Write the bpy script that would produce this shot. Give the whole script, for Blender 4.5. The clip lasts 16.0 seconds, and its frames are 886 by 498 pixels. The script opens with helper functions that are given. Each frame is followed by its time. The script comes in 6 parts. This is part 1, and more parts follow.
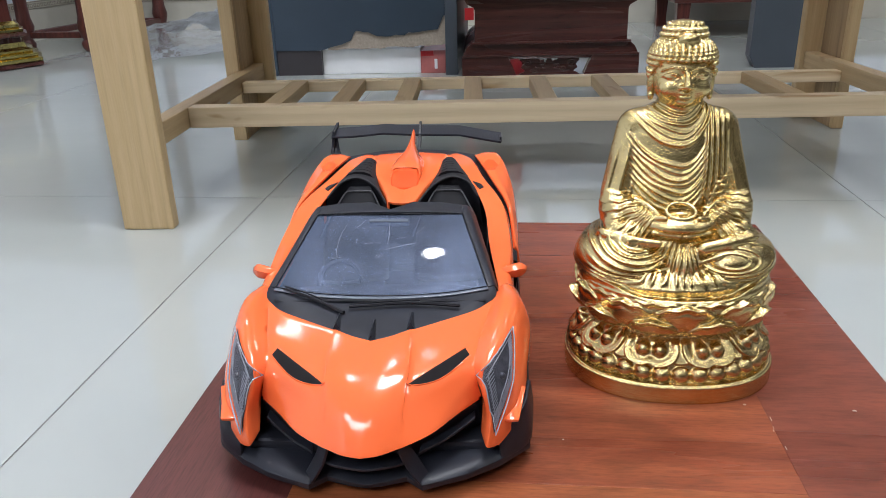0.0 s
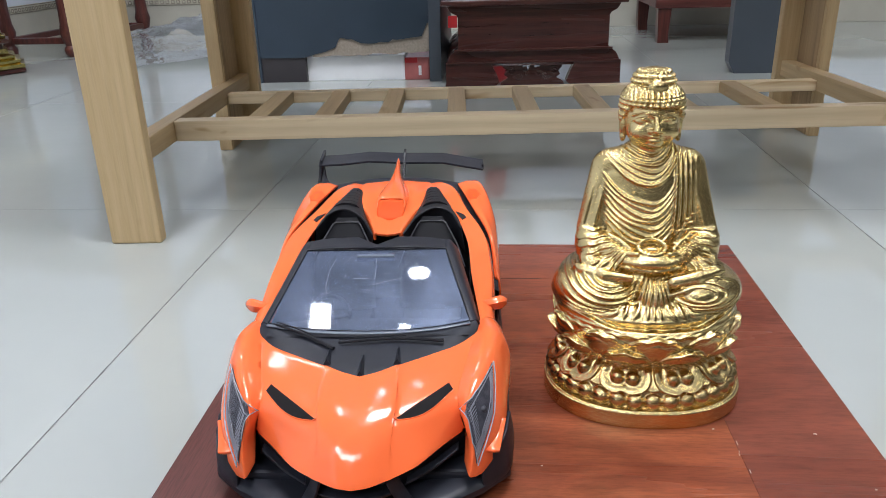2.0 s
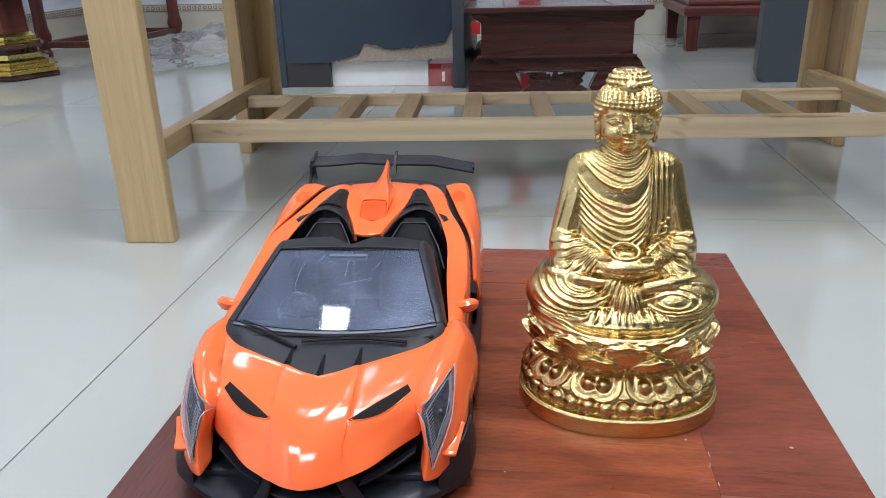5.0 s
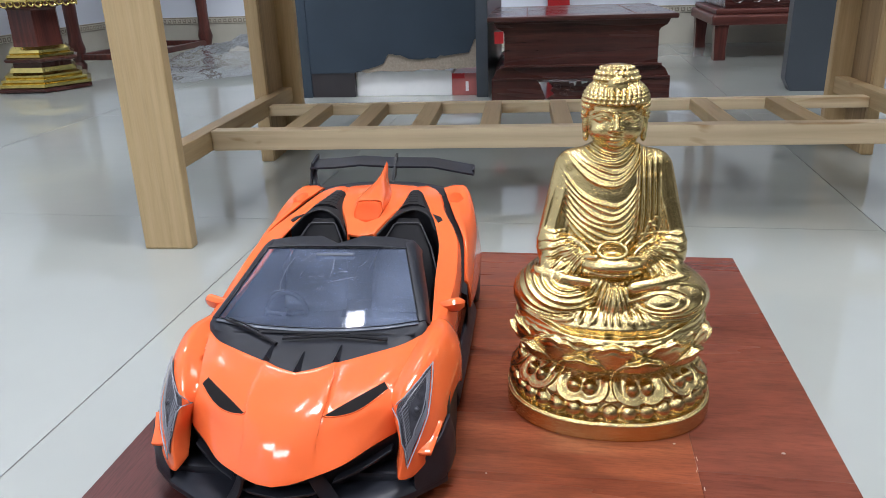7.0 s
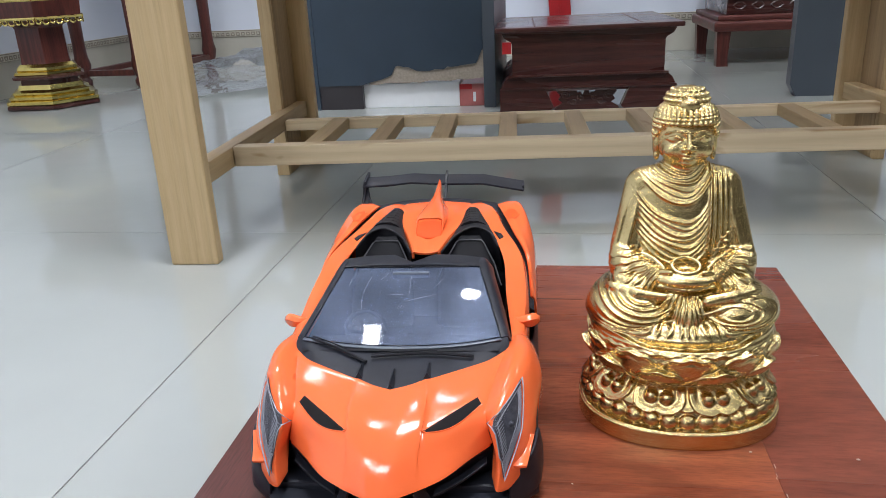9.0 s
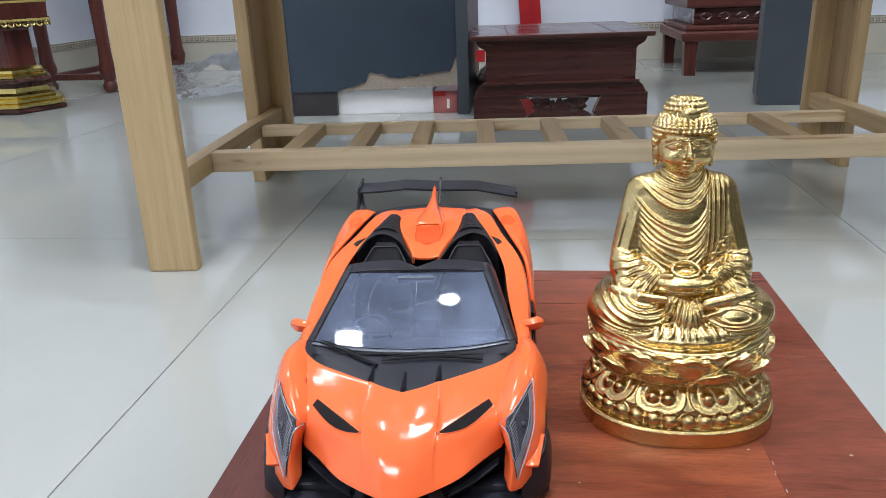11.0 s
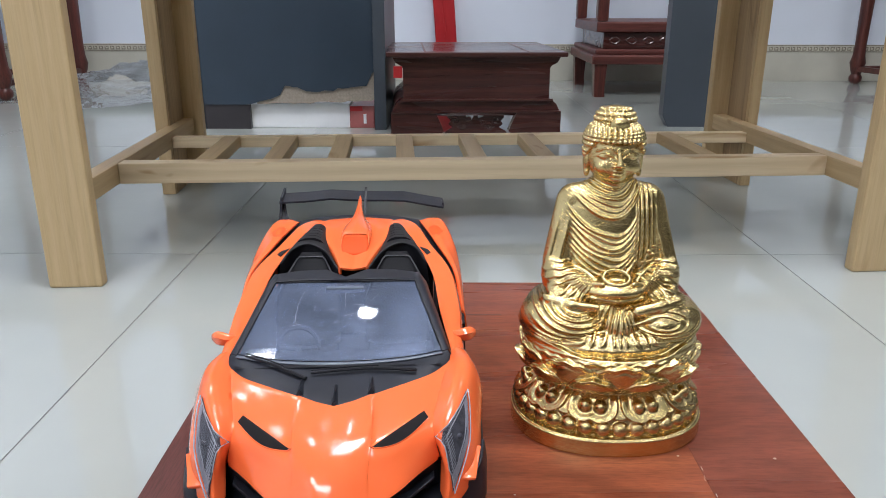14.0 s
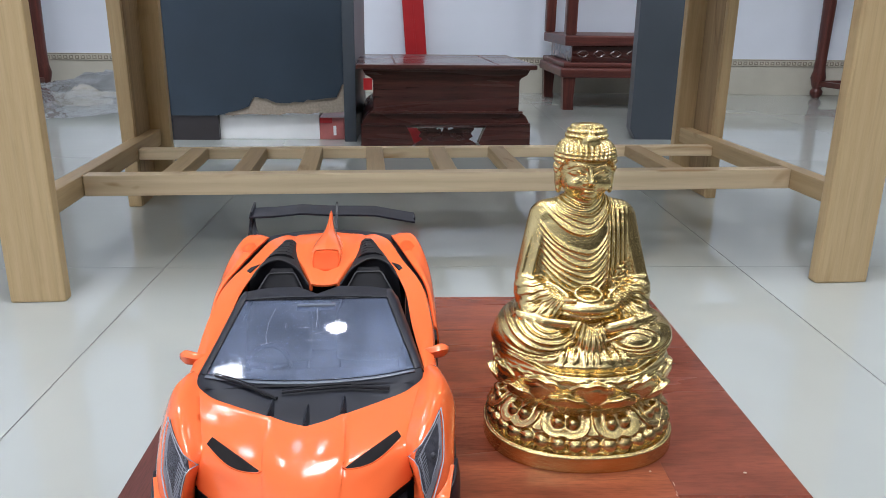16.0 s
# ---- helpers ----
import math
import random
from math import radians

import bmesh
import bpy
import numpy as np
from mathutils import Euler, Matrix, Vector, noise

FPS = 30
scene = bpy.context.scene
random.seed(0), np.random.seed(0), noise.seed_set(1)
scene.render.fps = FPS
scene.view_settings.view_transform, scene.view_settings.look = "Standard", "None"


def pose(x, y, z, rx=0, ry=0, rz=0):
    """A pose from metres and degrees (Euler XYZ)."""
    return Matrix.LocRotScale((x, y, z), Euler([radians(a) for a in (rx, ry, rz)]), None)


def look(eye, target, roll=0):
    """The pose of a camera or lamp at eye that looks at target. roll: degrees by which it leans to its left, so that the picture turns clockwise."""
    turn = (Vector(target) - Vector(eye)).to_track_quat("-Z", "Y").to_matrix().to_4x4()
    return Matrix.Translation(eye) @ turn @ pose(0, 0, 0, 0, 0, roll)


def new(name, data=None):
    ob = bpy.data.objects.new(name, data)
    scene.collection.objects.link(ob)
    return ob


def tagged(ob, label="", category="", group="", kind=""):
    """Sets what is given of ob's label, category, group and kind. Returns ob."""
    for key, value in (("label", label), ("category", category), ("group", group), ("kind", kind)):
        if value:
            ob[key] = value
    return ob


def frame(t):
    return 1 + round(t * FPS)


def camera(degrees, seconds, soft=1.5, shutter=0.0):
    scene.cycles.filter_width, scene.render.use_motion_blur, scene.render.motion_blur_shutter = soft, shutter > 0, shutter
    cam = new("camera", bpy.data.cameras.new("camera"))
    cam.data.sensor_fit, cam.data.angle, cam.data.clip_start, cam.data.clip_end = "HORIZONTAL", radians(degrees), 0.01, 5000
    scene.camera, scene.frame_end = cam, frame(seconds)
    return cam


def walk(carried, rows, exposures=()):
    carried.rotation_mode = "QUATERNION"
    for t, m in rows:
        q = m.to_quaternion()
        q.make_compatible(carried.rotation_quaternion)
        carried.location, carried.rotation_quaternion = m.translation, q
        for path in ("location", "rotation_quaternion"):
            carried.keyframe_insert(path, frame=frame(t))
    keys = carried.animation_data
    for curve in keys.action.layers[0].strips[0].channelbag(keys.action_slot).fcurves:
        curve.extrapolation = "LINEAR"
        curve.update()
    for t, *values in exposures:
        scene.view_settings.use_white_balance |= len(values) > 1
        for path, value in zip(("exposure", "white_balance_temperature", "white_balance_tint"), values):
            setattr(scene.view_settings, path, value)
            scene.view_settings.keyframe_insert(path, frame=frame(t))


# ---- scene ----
cam = camera(60.7, 16.0, soft=0.5)
PATH = [
    (0, (0.002, -0.004, 0.327), (-0.193, 1.84, -0.424), -1.6),
    (0.5, (0.005, -0.004, 0.334), (-0.177, 1.841, -0.415), -1.5),
    (1, (0.005, -0.008, 0.338), (-0.172, 1.837, -0.413), -1.7),
    (1.5, (0.006, -0.011, 0.343), (-0.161, 1.835, -0.41), -1.8),
    (2, (0.004, -0.013, 0.347), (-0.153, 1.834, -0.406), -1.6),
    (2.5, (0.009, -0.013, 0.345), (-0.143, 1.833, -0.409), -1.5),
    (3, (0.012, -0.014, 0.343), (-0.146, 1.833, -0.409), -1.4),
    (3.5, (0.013, -0.012, 0.342), (-0.158, 1.834, -0.406), -1.3),
    (4, (0.019, -0.01, 0.345), (-0.169, 1.837, -0.399), -1.2),
    (6.5, (0.042, -0.006, 0.337), (-0.259, 1.839, -0.374), -2.0),
    (7, (0.047, -0.005, 0.336), (-0.266, 1.841, -0.367), -2.0),
    (7.5, (0.042, -0.007, 0.334), (-0.282, 1.839, -0.364), -2.2),
    (8, (0.033, -0.01, 0.336), (-0.295, 1.837, -0.356), -2.5),
    (8.5, (0.025, -0.014, 0.339), (-0.298, 1.836, -0.35), -2.8),
    (9, (0.015, -0.018, 0.345), (-0.293, 1.836, -0.338), -2.9),
    (11.5, (-0.001, -0.026, 0.347), (-0.202, 1.848, -0.32), -2.0),
    (12, (0.0, -0.023, 0.341), (-0.165, 1.856, -0.322), -1.8),
    (12.5, (-0.004, -0.022, 0.34), (-0.095, 1.864, -0.319), -1.0),
    (13, (-0.006, -0.022, 0.339), (-0.06, 1.868, -0.313), -0.6),
    (13.5, (-0.007, -0.021, 0.342), (-0.033, 1.874, -0.299), -0.2),
    (14, (-0.009, -0.02, 0.341), (-0.007, 1.878, -0.29), 0.1),
    (14.5, (-0.01, -0.018, 0.341), (0.017, 1.881, -0.284), 0.3),
    (15, (-0.011, -0.018, 0.341), (0.035, 1.884, -0.275), 0.5),
    (15.5, (-0.012, -0.019, 0.341), (0.053, 1.885, -0.268), 0.7),
    (16, (-0.01, -0.018, 0.343), (0.071, 1.887, -0.26), 0.7),
]
walk(cam, [(t, look(eye, target, roll)) for t, eye, target, roll in PATH])

# ---- world and light ----
world = bpy.data.worlds.new("world")
scene.world = world
world.use_nodes = True
world.node_tree.nodes["Background"].inputs[0].default_value = (0.75, 0.85, 1.0, 1)
world.node_tree.nodes["Background"].inputs[1].default_value = 0.1
scene.view_settings.exposure = 0.03

CEIL = 2.9


def area_lamp(name, x, y, sx, sy, watts, shape="RECTANGLE", colour=(0.92, 0.95, 1.06)):
    """A ceiling light's glow, just under its diffuser."""
    data = bpy.data.lights.new(name, "AREA")
    data.shape, data.size, data.size_y, data.energy, data.color = shape, sx, sy, watts, colour
    ob = new(name, data)
    ob.matrix_world = pose(x, y, CEIL - 0.035)
    return ob


# centre, size, watts per square metre
LAMPS = [(-0.69, 0.88, 0.10, 0.50, 88.0), (0.13, 0.50, 0.7, 0.6, 108.0), (-1.35, -1.7, 0.6, 0.6, 44.0), (2.3, 0.1, 0.6, 0.6, 48.0), (-0.6, -2.4, 1.2, 0.6, 30.0), (1.3, 2.3, 0.6, 0.3, 8.0), (-1.3, 2.2, 0.6, 0.3, 40.0)]
ROUNDS = [(-0.25, 1.42, 0.050, 1.5), (-0.285, 1.01, 0.037, 1.5)]
for lx, ly, sx, sy, watts in LAMPS:
    area_lamp("panel_glow", lx, ly, sx, sy, watts * sx * sy)
for lx, ly, rad, watts in ROUNDS:
    area_lamp("round_glow", lx, ly, rad * 2, rad * 2, watts, "DISK")

# ---- materials ----
def material(name, base, rough=0.5, metal=0.0, coat=0.0, spec=0.5):
    m = bpy.data.materials.new(name)
    m.use_nodes = True
    b = m.node_tree.nodes["Principled BSDF"]
    b.inputs["Base Color"].default_value = (*base, 1)
    b.inputs["Roughness"].default_value = rough
    b.inputs["Metallic"].default_value = metal
    b.inputs["Coat Weight"].default_value = coat
    b.inputs["Coat Roughness"].default_value = 0.05
    b.inputs["Specular IOR Level"].default_value = spec
    return m


def nodes_of(m):
    t = m.node_tree
    return t, t.nodes, t.links, t.nodes["Principled BSDF"]


def mapped(m, scale=(1, 1, 1), rotation=(0, 0, 0), coords="Object"):
    t, n, l, b = nodes_of(m)
    tc, mp = n.new("ShaderNodeTexCoord"), n.new("ShaderNodeMapping")
    mp.inputs["Scale"].default_value, mp.inputs["Rotation"].default_value = scale, rotation
    l.new(tc.outputs[coords], mp.inputs["Vector"])
    return mp.outputs["Vector"]


def noise_node(m, vec, scale, detail=4, rough=0.55, distort=0.0):
    t, n, l, b = nodes_of(m)
    k = n.new("ShaderNodeTexNoise")
    k.inputs["Scale"].default_value, k.inputs["Detail"].default_value = scale, detail
    k.inputs["Roughness"].default_value, k.inputs["Distortion"].default_value = rough, distort
    if vec is not None:
        l.new(vec, k.inputs["Vector"])
    return k.outputs["Fac"]


def ramp(m, fac, stops):
    t, n, l, b = nodes_of(m)
    r = n.new("ShaderNodeValToRGB")
    e = r.color_ramp.elements
    while len(e) < len(stops):
        e.new(0.5)
    for el, (p, c) in zip(e, stops):
        el.position, el.color = p, (*c, 1)
    l.new(fac, r.inputs["Fac"])
    return r.outputs["Color"]


def blend(m, fac, a, b_, mode="MIX"):
    t, n, l, b = nodes_of(m)
    k = n.new("ShaderNodeMix")
    k.data_type, k.blend_type = "RGBA", mode
    for sock, val in ((k.inputs[0], fac), (k.inputs[6], a), (k.inputs[7], b_)):
        if isinstance(val, (int, float)):
            sock.default_value = val
        elif isinstance(val, tuple):
            sock.default_value = (*val, 1)
        else:
            l.new(val, sock)
    return k.outputs[2]


def bump(m, height, strength=0.2, distance=0.001):
    t, n, l, b = nodes_of(m)
    k = n.new("ShaderNodeBump")
    k.inputs["Strength"].default_value, k.inputs["Distance"].default_value = strength, distance
    l.new(height, k.inputs["Height"])
    l.new(k.outputs["Normal"], b.inputs["Normal"])


def colour(m, sock):
    t, n, l, b = nodes_of(m)
    l.new(sock, b.inputs["Base Color"])


def roughness(m, fac, lo, hi):
    t, n, l, b = nodes_of(m)
    k = n.new("ShaderNodeMapRange")
    k.inputs["To Min"].default_value, k.inputs["To Max"].default_value = lo, hi
    l.new(fac, k.inputs["Value"])
    l.new(k.outputs["Result"], b.inputs["Roughness"])


def wood(name, dark, mid, light, along="x", grain=60.0, rough=(0.3, 0.5), coat=0.0, scale=1.0, coords="Object", contrast=0.8, pore=0.45, pits=8, streak=0.0, knots=0.0, stretch=0.06, mottle=0.0):
    """Wood with long grain, broad figure and pores."""
    m = material(name, mid, rough[0], coat=coat)
    s = {"x": (stretch, 1, 1), "y": (1, stretch, 1), "z": (1, 1, stretch)}[along]
    v = mapped(m, tuple(k * scale for k in s), coords=coords)
    v2 = mapped(m, tuple(k * scale * 0.5 for k in s), coords=coords)
    t, n, l, b = nodes_of(m)
    fine = noise_node(m, v, grain * pits, 6, 0.7)
    broad = noise_node(m, v2, grain * 0.7, 3, 0.5, 1.2)
    wave = n.new("ShaderNodeTexWave")
    wave.wave_type, wave.bands_direction = "BANDS", "Z" if along != "z" else "X"
    wave.inputs["Scale"].default_value, wave.inputs["Distortion"].default_value = grain * 0.5, 9.0
    wave.inputs["Detail"].default_value, wave.inputs["Detail Scale"].default_value = 3, 0.6
    l.new(v, wave.inputs["Vector"])
    base = ramp(m, broad, [(0.3, dark), (0.52, mid), (0.75, light)])
    figure = ramp(m, wave.outputs["Fac"], [(0.0, dark), (0.6, mid), (1.0, light)])
    c = blend(m, 0.35, base, figure)
    pores = ramp(m, fine, [(0.35, tuple(k * contrast for k in mid)), (0.55, (1, 1, 1)), (1.0, (1, 1, 1))])
    c = blend(m, pore, c, pores, "MULTIPLY")
    if streak:
        thin = noise_node(m, mapped(m, tuple(k * scale * (0.5 if k < 1 else 1) for k in s), coords=coords), grain * 5.0, 3, 0.6, 0.4)
        band = ramp(m, thin, [(0.34, tuple(k * 0.45 for k in dark)), (0.47, mid), (0.56, mid), (0.70, tuple(min(1.0, k * 1.2) for k in light))])
        c = blend(m, streak, c, band)
    if knots:
        spot = noise_node(m, mapped(m, tuple(0.3 if k < 1 else 1 for k in s), coords=coords), 16.0, 2, 0.5, 1.5)
        c = blend(m, knots, c, ramp(m, spot, [(0.0, (1, 1, 1)), (0.62, (1, 1, 1)), (0.70, (0.62, 0.47, 0.33)), (0.78, (0.36, 0.24, 0.15))]), "MULTIPLY")
    if mottle:
        cloud = noise_node(m, mapped(m, tuple(0.4 if k < 1 else 1 for k in s), coords=coords), 34.0, 4, 0.6, 0.8)
        c = blend(m, mottle, c, ramp(m, cloud, [(0.32, (0.50, 0.44, 0.44)), (0.5, (0.86, 0.84, 0.84)), (0.68, (1.2, 1.2, 1.15))]), "MULTIPLY")
    info = n.new("ShaderNodeObjectInfo")
    tone = ramp(m, info.outputs["Random"], [(0.0, (0.86, 0.84, 0.82)), (1.0, (1.0, 1.0, 1.0))])
    colour(m, blend(m, 1.0, c, tone, "MULTIPLY"))
    roughness(m, broad, *rough)
    bump(m, fine, 0.1, 0.0003)
    return m


def speckled(name, base, vary=0.12, scale=12.0, rough=(0.4, 0.6), bumpy=0.05, metal=0.0, coat=0.0, fine=300.0, dist=0.0003):
    """Paint, plastic or stone with a cloudy tone and fine grain."""
    m = material(name, base, rough[0], metal, coat)
    v = mapped(m)
    cloud, grit = noise_node(m, v, scale, 4), noise_node(m, v, fine, 3)
    lo, hi = tuple(k * (1 - vary) for k in base), tuple(min(1, k * (1 + vary)) for k in base)
    colour(m, ramp(m, cloud, [(0.3, lo), (0.7, hi)]))
    roughness(m, cloud, *rough)
    bump(m, grit, bumpy, dist)
    return m


def clear(name, tint, rough, haze=None, gloss=1.0):
    """Clear plastic: see-through, with gloss that grows towards grazing angles and an optional dusty haze."""
    m = bpy.data.materials.new(name)
    m.use_nodes = True
    t = m.node_tree
    n, l = t.nodes, t.links
    n.clear()
    out, fr, tr, gl, mix = n.new("ShaderNodeOutputMaterial"), n.new("ShaderNodeFresnel"), n.new("ShaderNodeBsdfTransparent"), n.new("ShaderNodeBsdfGlossy"), n.new("ShaderNodeMixShader")
    fr.inputs["IOR"].default_value = 1.5
    tr.inputs["Color"].default_value = (*tint, 1)
    gl.inputs["Color"].default_value = (gloss, gloss, gloss, 1)
    gl.inputs["Roughness"].default_value = rough
    l.new(fr.outputs[0], mix.inputs[0])
    l.new(tr.outputs[0], mix.inputs[1])
    l.new(gl.outputs[0], mix.inputs[2])
    l.new(mix.outputs[0], out.inputs["Surface"])
    return m, n, l, out, mix


M_PINE = wood("pale_pine", (0.56, 0.405, 0.215), (0.60, 0.44, 0.24), (0.655, 0.495, 0.285), "z", 40, (0.42, 0.6), pore=0.16, streak=0.13, knots=0.25)
# back legs' inner planks: browner, with their shade put into the colour
M_PINE_SHADED = wood("shaded_brownish_pine", (0.34, 0.225, 0.115), (0.41, 0.285, 0.155), (0.49, 0.35, 0.20), "z", 30, (0.42, 0.6), pore=0.2, streak=0.45, knots=0.4)
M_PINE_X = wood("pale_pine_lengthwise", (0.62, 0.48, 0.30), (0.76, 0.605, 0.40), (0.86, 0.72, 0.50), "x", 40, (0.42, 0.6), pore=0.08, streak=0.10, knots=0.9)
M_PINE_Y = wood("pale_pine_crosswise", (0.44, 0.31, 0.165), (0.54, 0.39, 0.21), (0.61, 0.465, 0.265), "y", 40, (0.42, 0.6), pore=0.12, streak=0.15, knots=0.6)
M_ROSE = wood("red_brown_board", (0.15, 0.034, 0.018), (0.28, 0.072, 0.034), (0.39, 0.118, 0.050), "x", 70, (0.2, 0.36), coat=0.15, contrast=0.4, pore=0.42, pits=14, streak=0.16, stretch=0.11, mottle=0.8)
M_ROSE_F = wood("light_red_brown_board", (0.16, 0.038, 0.017), (0.33, 0.094, 0.038), (0.49, 0.165, 0.062), "x", 70, (0.2, 0.36), coat=0.15, contrast=0.4, pore=0.42, pits=14, streak=0.2, stretch=0.10, mottle=0.8)
# left stile: the dark reflection lying on it is put into its colour
M_ROSE_D = wood("red_brown_stile_dark_reflection", (0.065, 0.019, 0.017), (0.105, 0.031, 0.027), (0.145, 0.043, 0.037), "y", 70, (0.26, 0.4), coat=0.15, contrast=0.4, pore=0.4, pits=22)
M_ROSE_Y = wood("red_brown_stile", (0.155, 0.038, 0.024), (0.200, 0.052, 0.031), (0.250, 0.068, 0.040), "x", 45, (0.2, 0.36), coat=0.15, contrast=0.4, pore=0.36, pits=14, streak=0.12, stretch=0.14, mottle=0.7)
for rose in (M_ROSE, M_ROSE_F, M_ROSE_Y, M_ROSE_D):
    rose.node_tree.nodes["Principled BSDF"].inputs["Specular IOR Level"].default_value = 0.35
M_DARKWOOD = wood("dark_rosewood", (0.045, 0.014, 0.012), (0.078, 0.023, 0.019), (0.115, 0.034, 0.026), "x", 30, (0.2, 0.35), coat=0.3)
M_REDWOOD = wood("red_rosewood", (0.08, 0.020, 0.015), (0.135, 0.034, 0.026), (0.19, 0.050, 0.036), "x", 30, (0.35, 0.5), coat=0.1)
M_REDWOOD_Z = wood("red_rosewood_upright", (0.06, 0.015, 0.011), (0.11, 0.027, 0.020), (0.16, 0.040, 0.028), "z", 30, (0.3, 0.45), coat=0.15)
M_TILE = speckled("glossy_floor_tile", (0.400, 0.424, 0.400), 0.045, 3.0, (0.04, 0.08), 0.012, fine=18.0, dist=0.0006)
M_TILE.node_tree.nodes["Principled BSDF"].inputs["Specular IOR Level"].default_value = 0.8
bump(M_TILE, noise_node(M_TILE, mapped(M_TILE, (0.16, 1, 1)), 13.0, 2, 0.5), 0.16, 0.0016)
M_GROUT = speckled("dark_grout", (0.29, 0.29, 0.28), 0.2, 30, (0.7, 0.9))
M_WALL = speckled("pale_wall_paint", (0.72, 0.77, 0.86), 0.04, 2.0, (0.6, 0.75), 0.1)
# dark tone of the unseen walls, chosen to deepen reflections in the gold
M_FAR = speckled("unseen_wall_dark_grey", (0.17, 0.155, 0.14), 0.15, 1.5, (0.6, 0.75), 0.1)
M_CEIL = speckled("ceiling_paint", (0.80, 0.80, 0.79), 0.03, 2.0, (0.7, 0.8))
M_SKIRT = speckled("beige_skirting_tile", (0.56, 0.54, 0.46), 0.07, 6.0, (0.12, 0.25))
M_TRIM_D = speckled("trim_brown", (0.28, 0.25, 0.20), 0.2, 40, (0.3, 0.4))
M_TRIM_L = speckled("trim_cream", (0.58, 0.55, 0.46), 0.1, 40, (0.25, 0.4))
M_SLATE = speckled("slate_blue_laminate", (0.029, 0.046, 0.068), 0.12, 5.0, (0.28, 0.42), 0.08)
M_SLATE_L = speckled("slate_grey_laminate", (0.062, 0.075, 0.092), 0.1, 5.0, (0.3, 0.45), 0.08)
M_CRUMB = speckled("pale_crumb", (0.5, 0.40, 0.33), 0.15, 900, (0.6, 0.8))
M_KICK = speckled("dark_brown_laminate", (0.034, 0.029, 0.032), 0.15, 6.0, (0.3, 0.45), 0.08)
M_CHIP = speckled("raw_chipboard", (0.33, 0.28, 0.225), 0.16, 160.0, (0.8, 0.95), 0.5, fine=500, dist=0.0006)
M_CARTON = speckled("white_carton", (0.84, 0.85, 0.86), 0.06, 9.0, (0.35, 0.5))
M_RED = speckled("bright_red_paint", (0.42, 0.016, 0.02), 0.15, 8.0, (0.3, 0.45))
M_CARTON_RED = speckled("red_printed_card", (0.42, 0.13, 0.12), 0.2, 20.0, (0.35, 0.5))
M_GILT = speckled("gilded_carving", (0.80, 0.64, 0.22), 0.12, 60.0, (0.14, 0.24), 0.25, metal=1.0)
M_GLOW = material("lamp_diffuser", (1, 1, 1))
M_GLOW.node_tree.nodes["Principled BSDF"].inputs["Emission Color"].default_value = (1, 0.99, 0.97, 1)
M_GLOW.node_tree.nodes["Principled BSDF"].inputs["Emission Strength"].default_value = 9.0
M_LAMPFRAME = speckled("white_lamp_frame", (0.78, 0.78, 0.78), 0.03, 10, (0.4, 0.5))

# ---- mesh helpers ----
def mesh_ob(name, bm, mat=None, parent=None, smooth=None):
    me = bpy.data.meshes.new(name)
    bmesh.ops.recalc_face_normals(bm, faces=bm.faces)
    bm.to_mesh(me)
    bm.free()
    if mat is not None:
        me.materials.append(mat)
    if smooth is not None:
        me.shade_smooth()
        me.set_sharp_from_angle(angle=radians(smooth))
    ob = new(name, me)
    ob.parent = parent
    return ob


def part(name, bm, mat, parent, label="", smooth=None):
    return tagged(mesh_ob(name, bm, mat, parent, smooth), label)


def thing(name, label, category, m=None, group="", kind=""):
    ob = tagged(new(name), label, category, group, kind)
    ob.matrix_world = m or Matrix()
    return ob


def add_box(bm, x0, x1, y0, y1, z0, z1, bevel=0.0, seg=2):
    r = bmesh.ops.create_cube(bm, size=1)
    vs = r["verts"]
    for v in vs:
        v.co = Vector(((x0 + x1) / 2 + v.co.x * (x1 - x0), (y0 + y1) / 2 + v.co.y * (y1 - y0), (z0 + z1) / 2 + v.co.z * (z1 - z0)))
    if bevel:
        es = list({e for v in vs for e in v.link_edges})
        bmesh.ops.bevel(bm, geom=es, offset=bevel, segments=seg, affect="EDGES", profile=0.6)
    return vs


def box(*a, bevel=0.0, seg=2):
    bm = bmesh.new()
    add_box(bm, *a, bevel=bevel, seg=seg)
    return bm


def add_prism(bm, pts, y0, y1):
    """An outline of (x, z) drawn out from y0 to y1."""
    a = [bm.verts.new((x, y0, z)) for x, z in pts]
    b = [bm.verts.new((x, y1, z)) for x, z in pts]
    n = len(pts)
    bm.faces.new(a)
    bm.faces.new(b[::-1])
    for i in range(n):
        bm.faces.new((a[i], b[i], b[(i + 1) % n], a[(i + 1) % n]))


def add_turned(bm, profile, seg=24, cx=0.0, cy=0.0, turn=0.0, sx=1.0, sy=1.0):
    """A profile of (radius, z) turned about an upright axis."""
    rings = []
    for r, z in profile:
        rings.append([bm.verts.new((cx + sx * r * math.cos(turn + 2 * math.pi * i / seg), cy + sy * r * math.sin(turn + 2 * math.pi * i / seg), z)) for i in range(seg)])
    for a, b in zip(rings, rings[1:]):
        for i in range(seg):
            bm.faces.new((a[i], a[(i + 1) % seg], b[(i + 1) % seg], b[i]))
    bm.faces.new(rings[0][::-1])
    bm.faces.new(rings[-1])


